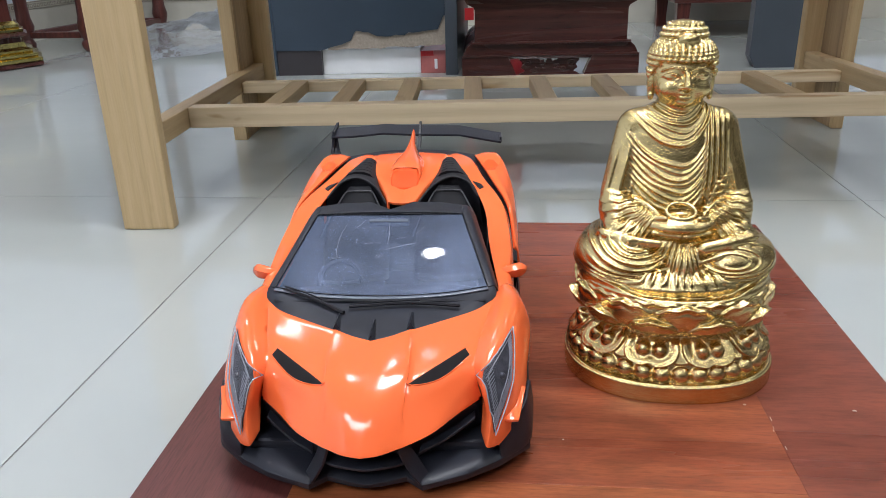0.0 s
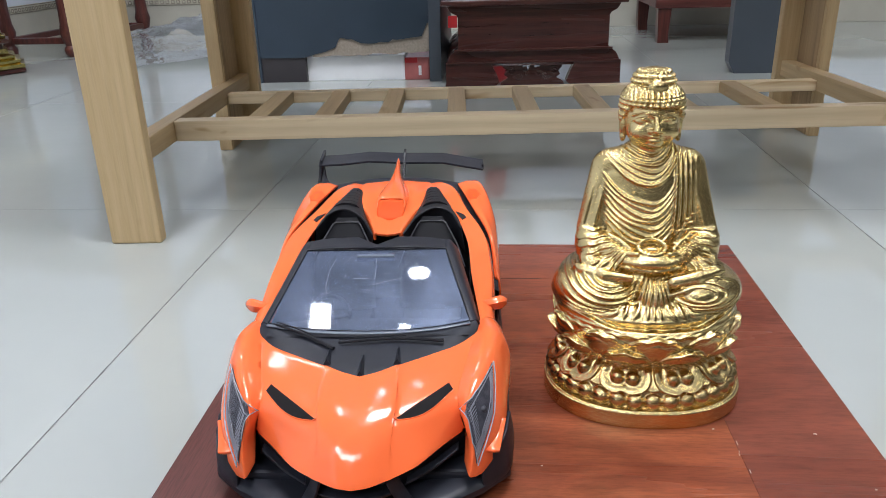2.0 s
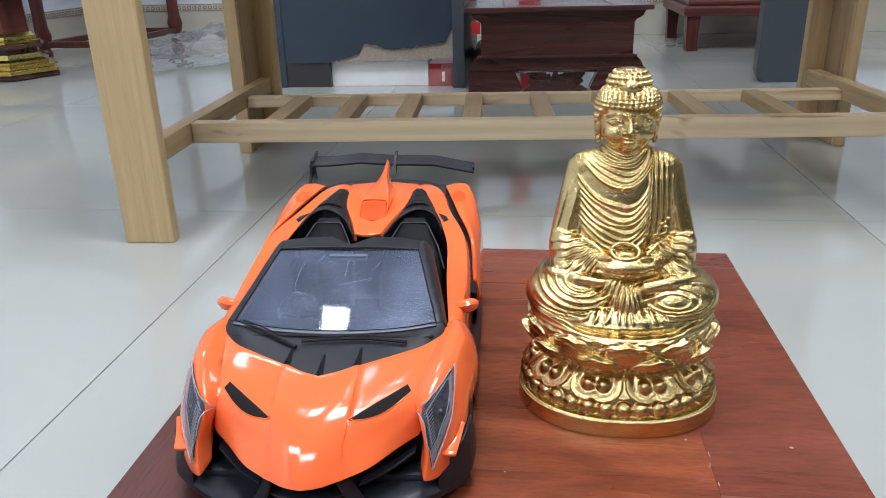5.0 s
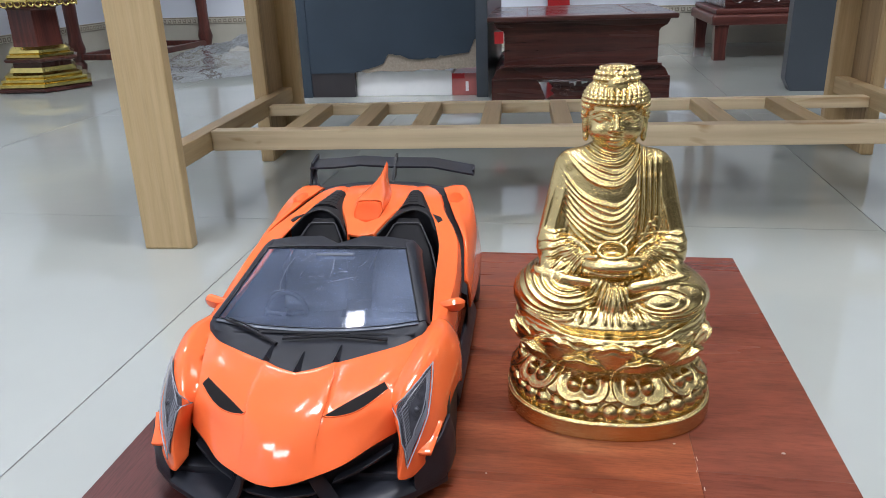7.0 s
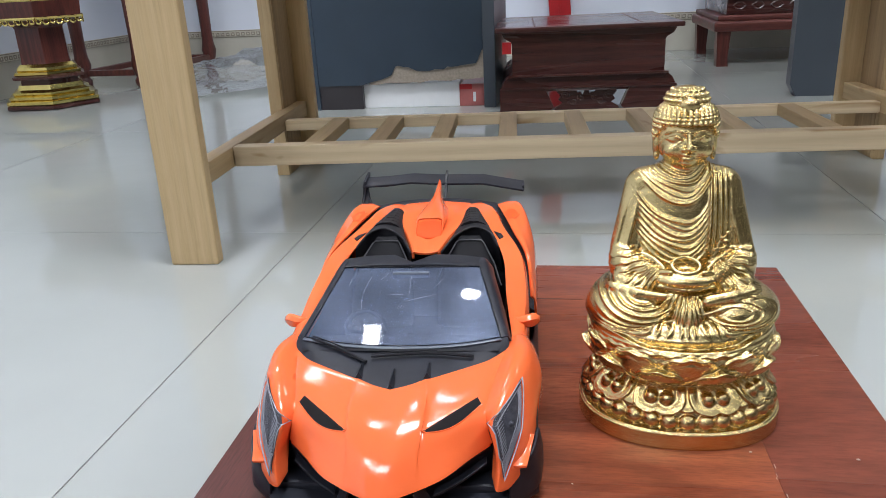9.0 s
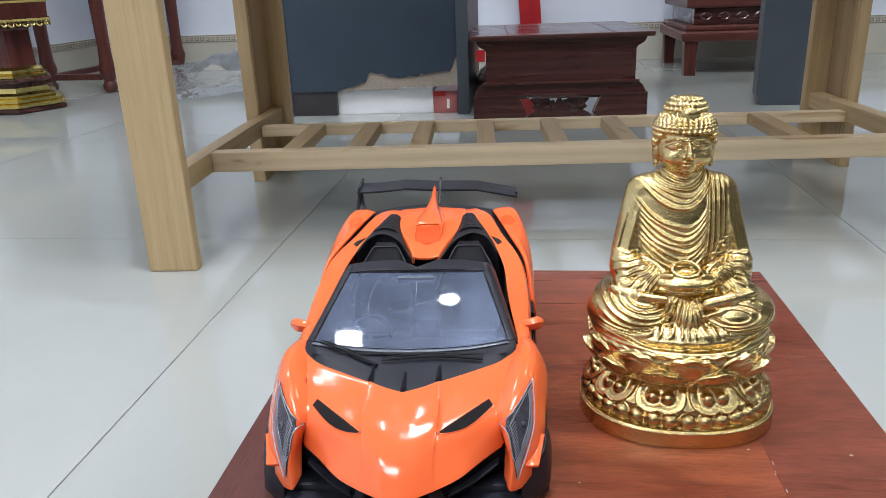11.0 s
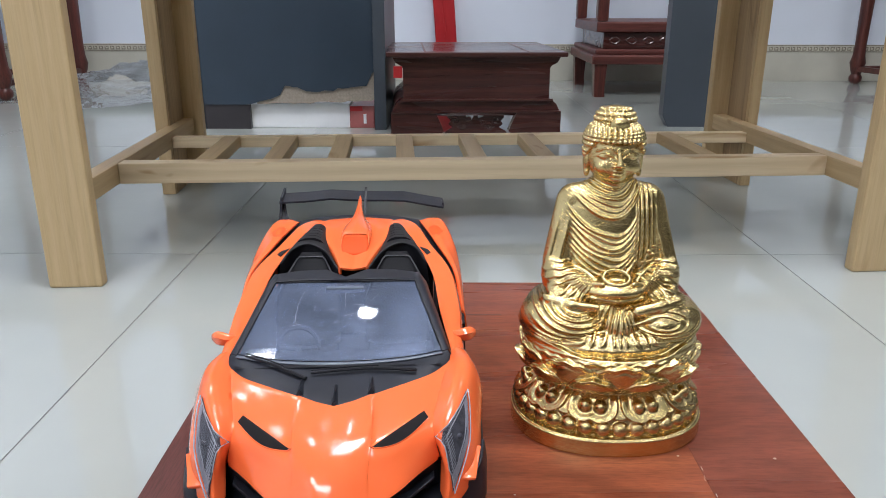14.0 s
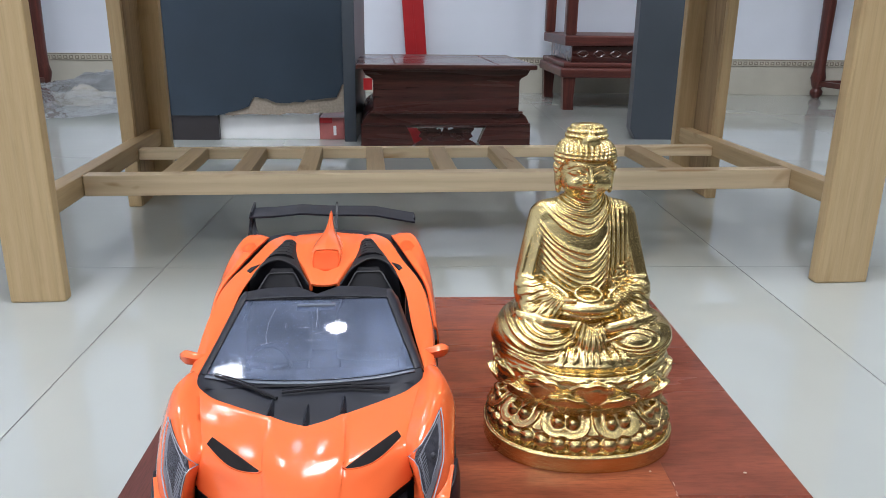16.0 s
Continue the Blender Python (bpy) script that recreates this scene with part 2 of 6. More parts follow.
def add_tube(bm, pts, radius, seg=8):
    """A round bar along a line of points."""
    pts = [Vector(p) for p in pts]
    rings = []
    for i, p in enumerate(pts):
        d = (pts[min(i + 1, len(pts) - 1)] - pts[max(i - 1, 0)]).normalized()
        s = d.cross(Vector((0, 0, 1)) if abs(d.z) < 0.9 else Vector((1, 0, 0))).normalized()
        u = s.cross(d)
        r = radius[i] if isinstance(radius, (list, tuple)) else radius
        rings.append([bm.verts.new(p + r * (s * math.cos(2 * math.pi * k / seg) + u * math.sin(2 * math.pi * k / seg))) for k in range(seg)])
    for a, b in zip(rings, rings[1:]):
        for k in range(seg):
            bm.faces.new((a[k], a[(k + 1) % seg], b[(k + 1) % seg], b[k]))
    bm.faces.new(rings[0][::-1])
    bm.faces.new(rings[-1])


# ---- the room ----
WALL_Y, WALL_L, WALL_R, WALL_B = 3.33, -1.95, 4.2, -5.2
floor = tagged(mesh_ob("floor", box(WALL_L - 0.1, WALL_R + 0.1, WALL_B - 0.1, WALL_Y + 0.1, -0.12, -0.0010), M_GROUT), "glossy pale grey floor tiles with thin dark joints", "floor", kind="structure")
wall_north = tagged(mesh_ob("wall_north", box(WALL_L - 0.1, WALL_R + 0.1, WALL_Y, WALL_Y + 0.1, 0, CEIL), M_WALL), "pale blue-white painted wall above a tiled skirting", "wall", kind="structure")
wall_west = tagged(mesh_ob("wall_west", box(WALL_L - 0.1, WALL_L, WALL_B, WALL_Y, 0, CEIL), M_WALL), "pale blue-white painted side wall", "wall", kind="structure")
# unseen east and south walls, added dark to give the statue contrast
tagged(mesh_ob("wall_east", box(WALL_R, WALL_R + 0.1, WALL_B, WALL_Y, 0, CEIL), M_FAR), "unseen side wall, darkened for deeper reflections in the gold", "wall", kind="structure")
tagged(mesh_ob("wall_south", box(WALL_L - 0.1, WALL_R + 0.1, WALL_B - 0.1, WALL_B, 0, CEIL), M_FAR), "unseen rear wall, darkened for deeper reflections in the gold", "wall", kind="structure")
tagged(mesh_ob("ceiling", box(WALL_L - 0.1, WALL_R + 0.1, WALL_B - 0.1, WALL_Y + 0.1, CEIL, CEIL + 0.1), M_CEIL), "plain white painted ceiling", "ceiling", kind="structure")

# skirting with a patterned border along its top
SK, TR = 0.122, 0.152
tagged(mesh_ob("baseboard", box(WALL_L + 0.01, WALL_R, WALL_Y - 0.010, WALL_Y - 0.0003, 0, SK, bevel=0.0015), M_SKIRT), "beige ceramic skirting tiles along the wall", "baseboard", kind="structure")
tagged(mesh_ob("baseboard", box(WALL_L + 0.0003, WALL_L + 0.010, WALL_B, WALL_Y - 0.011, 0, SK, bevel=0.0015), M_SKIRT), "beige ceramic skirting tiles along the side wall", "baseboard", kind="structure")


def border(bm_base, bm_fig, length):
    """A strip with a running row of squares and bars, along x from 0, facing -y."""
    add_box(bm_base, 0, length, -0.012, -0.0003, SK + 0.0005, TR)
    n = int(length / 0.024)
    for i in range(n):
        x = (i + 0.5) * length / n
        add_box(bm_fig, x - 0.008, x + 0.008, -0.0135, -0.011, SK + 0.006, SK + 0.010)
        add_box(bm_fig, x - 0.008, x - 0.005, -0.0135, -0.011, SK + 0.010, TR - 0.009)
        add_box(bm_fig, x - 0.002, x + 0.008, -0.0135, -0.011, TR - 0.013, TR - 0.009)
        add_box(bm_fig, x + 0.005, x + 0.008, -0.0135, -0.011, SK + 0.010, TR - 0.013)
    add_box(bm_fig, 0, length, -0.0135, -0.011, TR - 0.004, TR - 0.0015)
    add_box(bm_fig, 0, length, -0.0135, -0.011, SK + 0.0015, SK + 0.003)


for nm, ln, mm, lab in (("trim", WALL_R - WALL_L - 0.02, pose(WALL_L + 0.014, WALL_Y, 0), "brown and cream patterned border over the skirting"),
                        ("trim", 5.5, pose(WALL_L, WALL_Y - 5.52, 0, 0, 0, 90), "brown and cream patterned border on the side wall")):
    b1, b2 = bmesh.new(), bmesh.new()
    border(b1, b2, ln)
    tr = tagged(mesh_ob(nm, b1, M_TRIM_L), lab, "trim", kind="structure")
    tr.matrix_world = mm
    part("border_pattern", b2, M_TRIM_D, tr)

# floor tiles, 0.8 m square, with slightly eased edges
TILE, TX, TY, GAP = 0.8, -0.35, 0.983, 0.0010
tile_me = None
for i in range(-2, 6):
    for j in range(-8, 3):
        x0, y0 = TX + i * TILE, TY + j * TILE
        x1, y1 = min(x0 + TILE, WALL_R), min(y0 + TILE, WALL_Y)
        x0, y0 = max(x0, WALL_L), max(y0, WALL_B)
        if x1 - x0 < 0.02 or y1 - y0 < 0.02:
            continue
        full = abs(x1 - x0 - TILE) < 1e-6 and abs(y1 - y0 - TILE) < 1e-6
        if full and tile_me:
            ob = new("tile", tile_me)
            ob.parent = floor
        else:
            w, h = (x1 - x0) / 2 - GAP, (y1 - y0) / 2 - GAP * 0.5
            ob = part("tile", box(-w, w, -h, h, -0.009, 0), M_TILE, floor)
            if full:
                tile_me = ob.data
        ob.location = ((x0 + x1) / 2, (y0 + y1) / 2, 0)

# ceiling lights
for lx, ly, sx, sy, watts in LAMPS:
    lamp = thing("ceiling_light", "flat white rectangular ceiling light, switched on", "ceiling light", pose(lx, ly, CEIL), "ceiling lights")
    bm = bmesh.new()
    for a in ((-sx / 2 - 0.015, sx / 2 + 0.015, -sy / 2 - 0.015, -sy / 2), (-sx / 2 - 0.015, sx / 2 + 0.015, sy / 2, sy / 2 + 0.015),
              (-sx / 2 - 0.015, -sx / 2, -sy / 2, sy / 2), (sx / 2, sx / 2 + 0.015, -sy / 2, sy / 2)):
        add_box(bm, *a, -0.03, 0)
    part("frame", bm, M_LAMPFRAME, lamp)
    part("diffuser", box(-sx / 2, sx / 2, -sy / 2, sy / 2, -0.02, -0.001), M_GLOW, lamp)
for lx, ly, rad, watts in ROUNDS:
    lamp = thing("ceiling_light", "round white ceiling light, switched on", "ceiling light", pose(lx, ly, CEIL), "ceiling lights")
    bm = bmesh.new()
    add_turned(bm, [(rad + 0.02, 0), (rad + 0.02, -0.02), (rad + 0.006, -0.028), (rad + 0.001, -0.02), (rad + 0.001, 0)], 32)
    part("frame", bm, M_LAMPFRAME, lamp, smooth=40)
    bm = bmesh.new()
    add_turned(bm, [(rad, -0.002), (rad, -0.02), (rad * 0.5, -0.024)], 32)
    part("diffuser", bm, M_GLOW, lamp, smooth=40)

# ---- the wooden table frame ----
table = thing("table_frame", "unfinished pale pine table with slatted lower shelf, standing on the tiles", "table", pose(-0.489, 0.850, 0, 0, 0, 3.45))
TW, TD, TOP = 1.083, 0.590, 0.72


def table_leg(x_out, y_out, sx, sy, wide, deep, inner=M_PINE, thick=0.018):
    """Two planks that meet in a corner at (x_out, y_out); sx, sy: where the leg lies from there."""
    bm = bmesh.new()
    x1 = x_out + sx * wide
    add_box(bm, min(x_out, x1), max(x_out, x1), min(y_out, y_out + sy * 0.020), max(y_out, y_out + sy * 0.020), 0, TOP - 0.03, bevel=0.003)
    part("leg", bm, M_PINE, table)
    bm = bmesh.new()
    ya, yb = y_out + sy * 0.0205, y_out + sy * deep
    xa, xb = x_out + sx * 0.0005, x_out + sx * thick
    add_box(bm, min(xa, xb), max(xa, xb), min(ya, yb), max(ya, yb), 0, TOP - 0.03, bevel=0.002)
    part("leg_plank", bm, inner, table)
    if sy < 0:
        # front edge of the same plank, its lit look put into paler pine
        bm = bmesh.new()
        add_box(bm, min(xa, xb), max(xa, xb), yb - 0.0125, yb - 0.0005, 0, TOP - 0.03, bevel=0.002)
        part("leg_facing", bm, M_PINE, table, "front edge of the plank, coloured paler as if lit")


table_leg(-0.004, 0, 1, 1, 0.064, 0.045)
table_leg(TW + 0.008, 0, -1, 1, 0.072, 0.045)
table_leg(0.0, TD, 1, -1, 0.059, 0.110, M_PINE_SHADED, 0.024)
table_leg(TW + 0.016, TD, -1, -1, 0.056, 0.100, M_PINE_SHADED, 0.020)
RZ0, RZ1 = 0.0950, 0.1240
YF, YB = 0.150, 0.412
for xa in (0.0185, TW - 0.0185 - 0.014):
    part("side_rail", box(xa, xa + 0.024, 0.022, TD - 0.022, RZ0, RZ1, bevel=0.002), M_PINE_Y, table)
for ya, drop in ((YF, 0), (YB, 0.011)):
    part("rail", box(0.043, TW - 0.033, ya, ya + 0.024, RZ0, RZ1 - drop, bevel=0.002), M_PINE_X, table)
for xs in (-0.356, -0.258, -0.164, -0.062, 0.046, 0.150, 0.277, 0.398):
    xl = xs + 0.489 + 0.012
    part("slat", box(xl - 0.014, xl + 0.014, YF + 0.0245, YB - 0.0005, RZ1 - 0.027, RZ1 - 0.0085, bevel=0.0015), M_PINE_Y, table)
part("tabletop", box(-0.03, TW + 0.03, -0.03, TD + 0.03, TOP - 0.03, TOP, bevel=0.004), M_PINE_X, table)
for a in ((0.075, TW - 0.075, 0.001, 0.02), (0.075, TW - 0.075, TD - 0.02, TD - 0.001)):
    part("apron", box(*a, TOP - 0.11, TOP - 0.0305, bevel=0.002), M_PINE_X, table)

# ---- the red-brown board that carries the car and the statue ----
BX0, BX1, BY0, BY1, BZ = -0.1295, 0.1552, 0.085, 0.4720, 0.153
stand_box = thing("wooden_stand", "red-brown lacquered hardwood stand with a planked top", "stand", pose(0, 0, 0))
SX0, SX1, BYB, BYF = BX0 + 0.0545, BX1 - 0.0555, 0.4152, 0.2095
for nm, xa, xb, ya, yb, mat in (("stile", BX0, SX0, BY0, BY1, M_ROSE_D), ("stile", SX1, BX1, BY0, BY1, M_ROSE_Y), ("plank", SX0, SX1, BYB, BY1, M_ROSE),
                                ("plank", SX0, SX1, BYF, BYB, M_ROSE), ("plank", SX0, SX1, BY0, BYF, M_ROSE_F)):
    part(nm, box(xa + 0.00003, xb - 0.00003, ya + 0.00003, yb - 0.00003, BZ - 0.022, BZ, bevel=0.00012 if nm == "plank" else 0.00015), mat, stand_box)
bm = bmesh.new()
add_box(bm, SX0 + 0.07, SX0 + 0.103, BYB - 0.0004, BYB + 0.0005, BZ - 0.003, BZ + 0.00012)
part("open_joint", bm, M_DARKWOOD, stand_box, "thin dark open joint")
bm = bmesh.new()
chips = random.Random(11)
yc = 0.272
while yc > 0.232:
    step = chips.uniform(0.0015, 0.004)
    if chips.random() < 0.28:
        xo = SX1 + chips.uniform(-0.0007, 0.0006)
        add_box(bm, xo, xo + chips.uniform(0.0001, 0.0003), yc - step * 0.8, yc, BZ - 0.001, BZ + 0.0001)
    yc -= step
part("chipped_joint", bm, M_CRUMB, stand_box, "pale chipped lacquer along a joint")
for a in ((BX0 + 0.012, BX1 - 0.012, BY0 + 0.012, BY0 + 0.03), (BX0 + 0.012, BX1 - 0.012, BY1 - 0.03, BY1 - 0.012),
          (BX0 + 0.012, BX0 + 0.03, BY0 + 0.0305, BY1 - 0.0305), (BX1 - 0.03, BX1 - 0.012, BY0 + 0.0305, BY1 - 0.0305)):
    part("side_panel", box(*a, 0, BZ - 0.0222, bevel=0.001), M_ROSE, stand_box)

# crumbs and dust on the board
for cx, cy, r in ((0.134, 0.260, 0.0009), (0.150, 0.222, 0.0007), (0.1435, 0.226, 0.0006), (0.093, 0.262, 0.0007), (0.020, 0.235, 0.0005), (0.145, 0.219, 0.0005)):
    bm = bmesh.new()
    bmesh.ops.create_icosphere(bm, subdivisions=1, radius=r, matrix=Matrix.Diagonal((1, 0.7, 0.4, 1)))
    for v in bm.verts:
        v.co *= 1 + 0.3 * noise.noise(v.co * 2000 + Vector((cx, cy, 1)) * 90)
    crumb = tagged(mesh_ob("crumb", bm, M_CRUMB), "tiny pale crumb lying on the red-brown board", "crumb", "crumbs")
    crumb.location = (cx, cy, BZ + r * 0.3)

# ---- the slate desk behind the table ----
desk = thing("desk", "slate-blue laminate desk with a broken front panel showing raw chipboard", "desk", pose(0, 0, 0))
rnd = random.Random(4)
DY = 2.04


def torn_edge(x0, x1, n, za, zb, jag):
    pts = []
    for i in range(n + 1):
        f = i / n
        pts.append((x0 + (x1 - x0) * f, za + (zb - za) * f + rnd.uniform(-jag, jag)))
    return pts


lower = [(-0.652, 0.066), (-0.540, 0.066)] + torn_edge(-0.528, -0.445, 6, 0.068, 0.090, 0.002) + [(-0.436, 0.110)] + torn_edge(-0.430, -0.398, 3, 0.115, 0.112, 0.002) + torn_edge(-0.375, -0.300, 6, 0.103, 0.101, 0.003) + torn_edge(-0.290, -0.212, 6, 0.109, 0.115, 0.002) + [(-0.203, 0.136), (-0.197, 0.150), (-0.192, 0.152)]
bm = bmesh.new()
add_prism(bm, [(-0.192, 0.72), (-0.652, 0.72)] + lower, DY, DY + 0.004)
part("front_panel", bm, M_SLATE, desk, "slate-blue laminate broken off along its lower edge")
chip = [(-0.51, 0.72), (-0.51, 0.068)] + torn_edge(-0.49, -0.20, 14, 0.068, 0.074, 0.003) + [(-0.192, 0.08), (-0.192, 0.72)]
bm = bmesh.new()
add_prism(bm, chip, DY + 0.0043, DY + 0.016)
part("chipboard_core", bm, M_CHIP, desk, "raw brown chipboard")
part("kick_panel", box(-0.652, -0.53, DY + 0.004, DY + 0.02, 0, 0.0655), M_KICK, desk, "dark brown kick board")
part("leg_panel", box(-0.1915, -0.160, DY - 0.012, DY + 0.42, 0, 0.72, bevel=0.001), M_SLATE_L, desk)
part("leg_panel", box(-0.70, -0.6525, DY - 0.002, DY + 0.42, 0, 0.72, bevel=0.001), M_SLATE, desk)
bm = bmesh.new()
add_prism(bm, [(0.802, 0), (0.802, 0.72), (0.602, 0.72), (0.602, 0.03), (0.618, 0.0)], DY + 0.05, DY + 0.09)
part("leg_panel", bm, M_SLATE_L, desk, "slate-grey end panel")
part("desktop", box(-0.71, 0.815, DY - 0.03, DY + 0.12, 0.7205, 0.745, bevel=0.001), M_SLATE, desk)

carton = thing("carton", "white and red printed carton lying under the desk", "box", pose(-0.375, DY + 0.083, 0))
part("body", box(-0.168, 0.112, -0.06, 0.12, 0, 0.066, bevel=0.002), M_CARTON, carton)
part("printed_end", box(0.1125, 0.18, -0.062, 0.12, 0, 0.060, bevel=0.002), M_CARTON_RED, carton, "red printed end")
part("tape", box(0.114, 0.148, -0.0645, -0.0622, 0.046, 0.0595), M_RED, carton, "bright red tape")
part("printed_mark", box(0.150, 0.158, -0.0645, -0.0622, 0.012, 0.038, bevel=0.001), M_CARTON, carton, "white printed mark")

# ---- the low carved stand ----
low = thing("altar_stand", "low dark rosewood altar stand with waisted sides and pierced apron", "stand", pose(0.078, 1.925, 0, 0, 0, 3.0))
part("tabletop", box(-0.228, 0.228, -0.012, 0.45, 0.200, 0.212, bevel=0.004), M_DARKWOOD, low)
for xa in (-0.13, 0.13):
    part("inlay_joint", box(xa - 0.002, xa + 0.002, 0.01, 0.43, 0.2117, 0.2128), M_REDWOOD, low)
half = [(0.212, 0.1995), (0.205, 0.186), (0.190, 0.178), (0.186, 0.172), (0.186, 0.098), (0.196, 0.090), (0.206, 0.082), (0.214, 0.066), (0.216, 0.0605)]
bm = bmesh.new()
add_prism(bm, half + [(-x, z) for x, z in reversed(half)], 0.005, 0.43)
part("body", bm, M_DARKWOOD, low)
for z0, z1, xo in ((0.0905, 0.0965, 0.196), (0.060, 0.066, 0.2175)):
    part("moulding", box(-xo, xo, -0.004, 0.0045, z0, z1, bevel=0.002), M_DARKWOOD, low)
for s in (-1, 1):
    foot = [(s * 0.218, 0.0598), (s * 0.218, 0.012), (s * 0.222, 0), (s * 0.112, 0), (s * 0.092, 0.006), (s * 0.084, 0.014), (s * 0.090, 0.030), (s * 0.104, 0.0598)]
    for ya in (0.0, 0.40):
        bm = bmesh.new()
        add_prism(bm, foot if ya == 0 else [(x if abs(x) > 0.115 else s * 0.17, z) for x, z in foot], ya, ya + 0.03)
        part("foot", bm, M_DARKWOOD, low)
bm = bmesh.new()
for s in (-1, 1):
    for cx, cz, r0, turns in ((0.054, 0.040, 0.012, 1.6), (0.034, 0.026, 0.010, -1.5), (0.016, 0.034, 0.008, 1.4)):
        pts = []
        for k in range(22):
            a, r = turns * 2 * math.pi * k / 21, r0 * (1 - 0.75 * k / 21)
            pts.append((s * (cx + r * math.cos(a)), 0.015, cz + r * math.sin(a)))
        add_tube(bm, pts, 0.0034, 6)
add_tube(bm, [(-0.104, 0.015, 0.0575), (0.104, 0.015, 0.0575)], 0.0055, 6)
plate = [(-0.068, 0.0585), (-0.026, 0.0585), (-0.024, 0.047), (-0.015, 0.050), (-0.011, 0.040), (-0.004, 0.0585), (0.004, 0.0585), (0.006, 0.046), (0.018, 0.049), (0.024, 0.0585), (0.070, 0.0585), (0.074, 0.048), (0.064, 0.040), (0.070, 0.030), (0.060, 0.022), (0.078, 0.012), (0.082, 0.0), (-0.082, 0.0), (-0.078, 0.012), (-0.060, 0.022), (-0.071, 0.031), (-0.063, 0.040), (-0.075, 0.049)]
add_prism(bm, plate, 0.013, 0.019)
part("carved_apron", bm, M_DARKWOOD, low, "pierced carved scrollwork", smooth=50)
# red reflection on the stand's left side, added as a thin red block
part("red_label", box(-0.21, -0.188, -0.006, 0.004, 0.150, 0.178), M_RED, low, "small red reflection, put on as a coloured patch")

banner = thing("leaning_board", "narrow bright red board leaning against the wall", "board", pose(0.016, WALL_Y - 0.075, 0, -1.0, -4.0, 0))
part("board", box(-0.042, 0.046, 0.0, 0.03, 0, 1.3, bevel=0.004), M_RED, banner)
part("ridge", box(-0.004, 0.004, -0.004, -0.0002, 0.02, 1.28, bevel=0.001), M_RED, banner)

# ---- the red-brown cabinet stool by the wall ----
cab = thing("display_stand", "red-brown rosewood display stand on square legs", "stand", pose(0.533, 2.745, 0))
CW, CD = 0.50, 0.46
for xa in (0.0, CW - 0.045):
    for ya in (0.0, CD - 0.045):
        bm = bmesh.new()
        add_prism(bm, [(xa, 0.115), (xa + 0.045, 0.115), (xa + 0.040, 0.03), (xa + 0.043, 0), (xa + 0.005, 0), (xa + 0.004, 0.03)], ya, ya + 0.045)
        part("leg", bm, M_REDWOOD_Z, cab)
part("seat_slab", box(-0.012, CW + 0.012, -0.012, CD + 0.012, 0.1155, 0.150, bevel=0.008), M_REDWOOD, cab)
part("moulding", box(0.0, CW, 0.0, CD, 0.1505, 0.168, bevel=0.005), M_REDWOOD, cab)
part("carved_panel", box(0.03, CW - 0.03, 0.02, CD - 0.02, 0.1685, 0.225, bevel=0.003), M_DARKWOOD, cab)
bm = bmesh.new()
for i in range(7):
    xc = 0.07 + i * 0.06
    for k in range(2):
        add_tube(bm, [(xc - 0.02 + 0.04 * f, 0.0195, 0.197 + (0.012 if k else -0.012) * math.sin(math.pi * f)) for f in (0, 0.2, 0.4, 0.6, 0.8, 1)], 0.0032, 6)
part("carving", bm, M_DARKWOOD, cab, smooth=50)
part("rail", box(0.0, CW, 0.0, CD, 0.2255, 0.262, bevel=0.006), M_REDWOOD, cab)
for xa in (0.0, CW - 0.04):
    for ya in (0.0, CD - 0.04):
        part("post", box(xa, xa + 0.04, ya, ya + 0.04, 0.2625, 0.95, bevel=0.006), M_REDWOOD_Z, cab)
part("shelf", box(-0.01, CW + 0.01, -0.01, CD + 0.01, 0.9505, 0.975, bevel=0.005), M_REDWOOD, cab)

# ---- turned-leg chairs and tables along the walls ----
def turned_leg_table(label, m, w, d, h, mat, stretch=0.045, over=0.06):
    t = thing("side_table", label, "table", m)
    for xa in (0, w):
        for ya in (0, d):
            bm = bmesh.new()
            add_turned(bm, [(0.014, 0), (0.024, 0.012), (0.026, 0.028), (0.018, 0.040), (0.024, 0.055), (0.031, 0.085), (0.024, 0.115), (0.022, 0.16), (0.026, 0.4), (0.026, h)], 16, xa, ya)
            part("leg", bm, mat, t, smooth=50)
    for ya in (0, d):
        part("stretcher", box(0.02, w - 0.02, ya - 0.012, ya + 0.012, stretch, stretch + 0.022, bevel=0.004), mat, t)
    for xa in (0, w):
        part("stretcher", box(xa - 0.012, xa + 0.012, 0.02, d - 0.02, stretch, stretch + 0.022, bevel=0.004), mat, t)
    part("tabletop", box(-over, w + over, -over, d + over, h, h + 0.03, bevel=0.006), mat, t)
    return t


turned_leg_table("dark red-brown table with turned legs beside the wall", pose(-1.7635, 2.655, 0, 0, 0, -3.6), 0.24, 0.52, 0.8, M_REDWOOD_Z)
turned_leg_table("red-brown side table with turned legs near the wall", pose(1.783, 2.873, 0, 0, 0, 10), 0.3, 0.35, 0.7, M_REDWOOD_Z, 0.05, 0.03)

# ---- the gilded hexagonal pedestal ----
ped = thing("pedestal", "dark wood pedestal with gilded stepped hexagonal foot", "pedestal", pose(-1.642, 2.285, 0, 0, 0, 3))


def hexa(profile):
    bm = bmesh.new()
    add_turned(bm, [(r * 1.14, z) for r, z in profile], 6)
    return bm


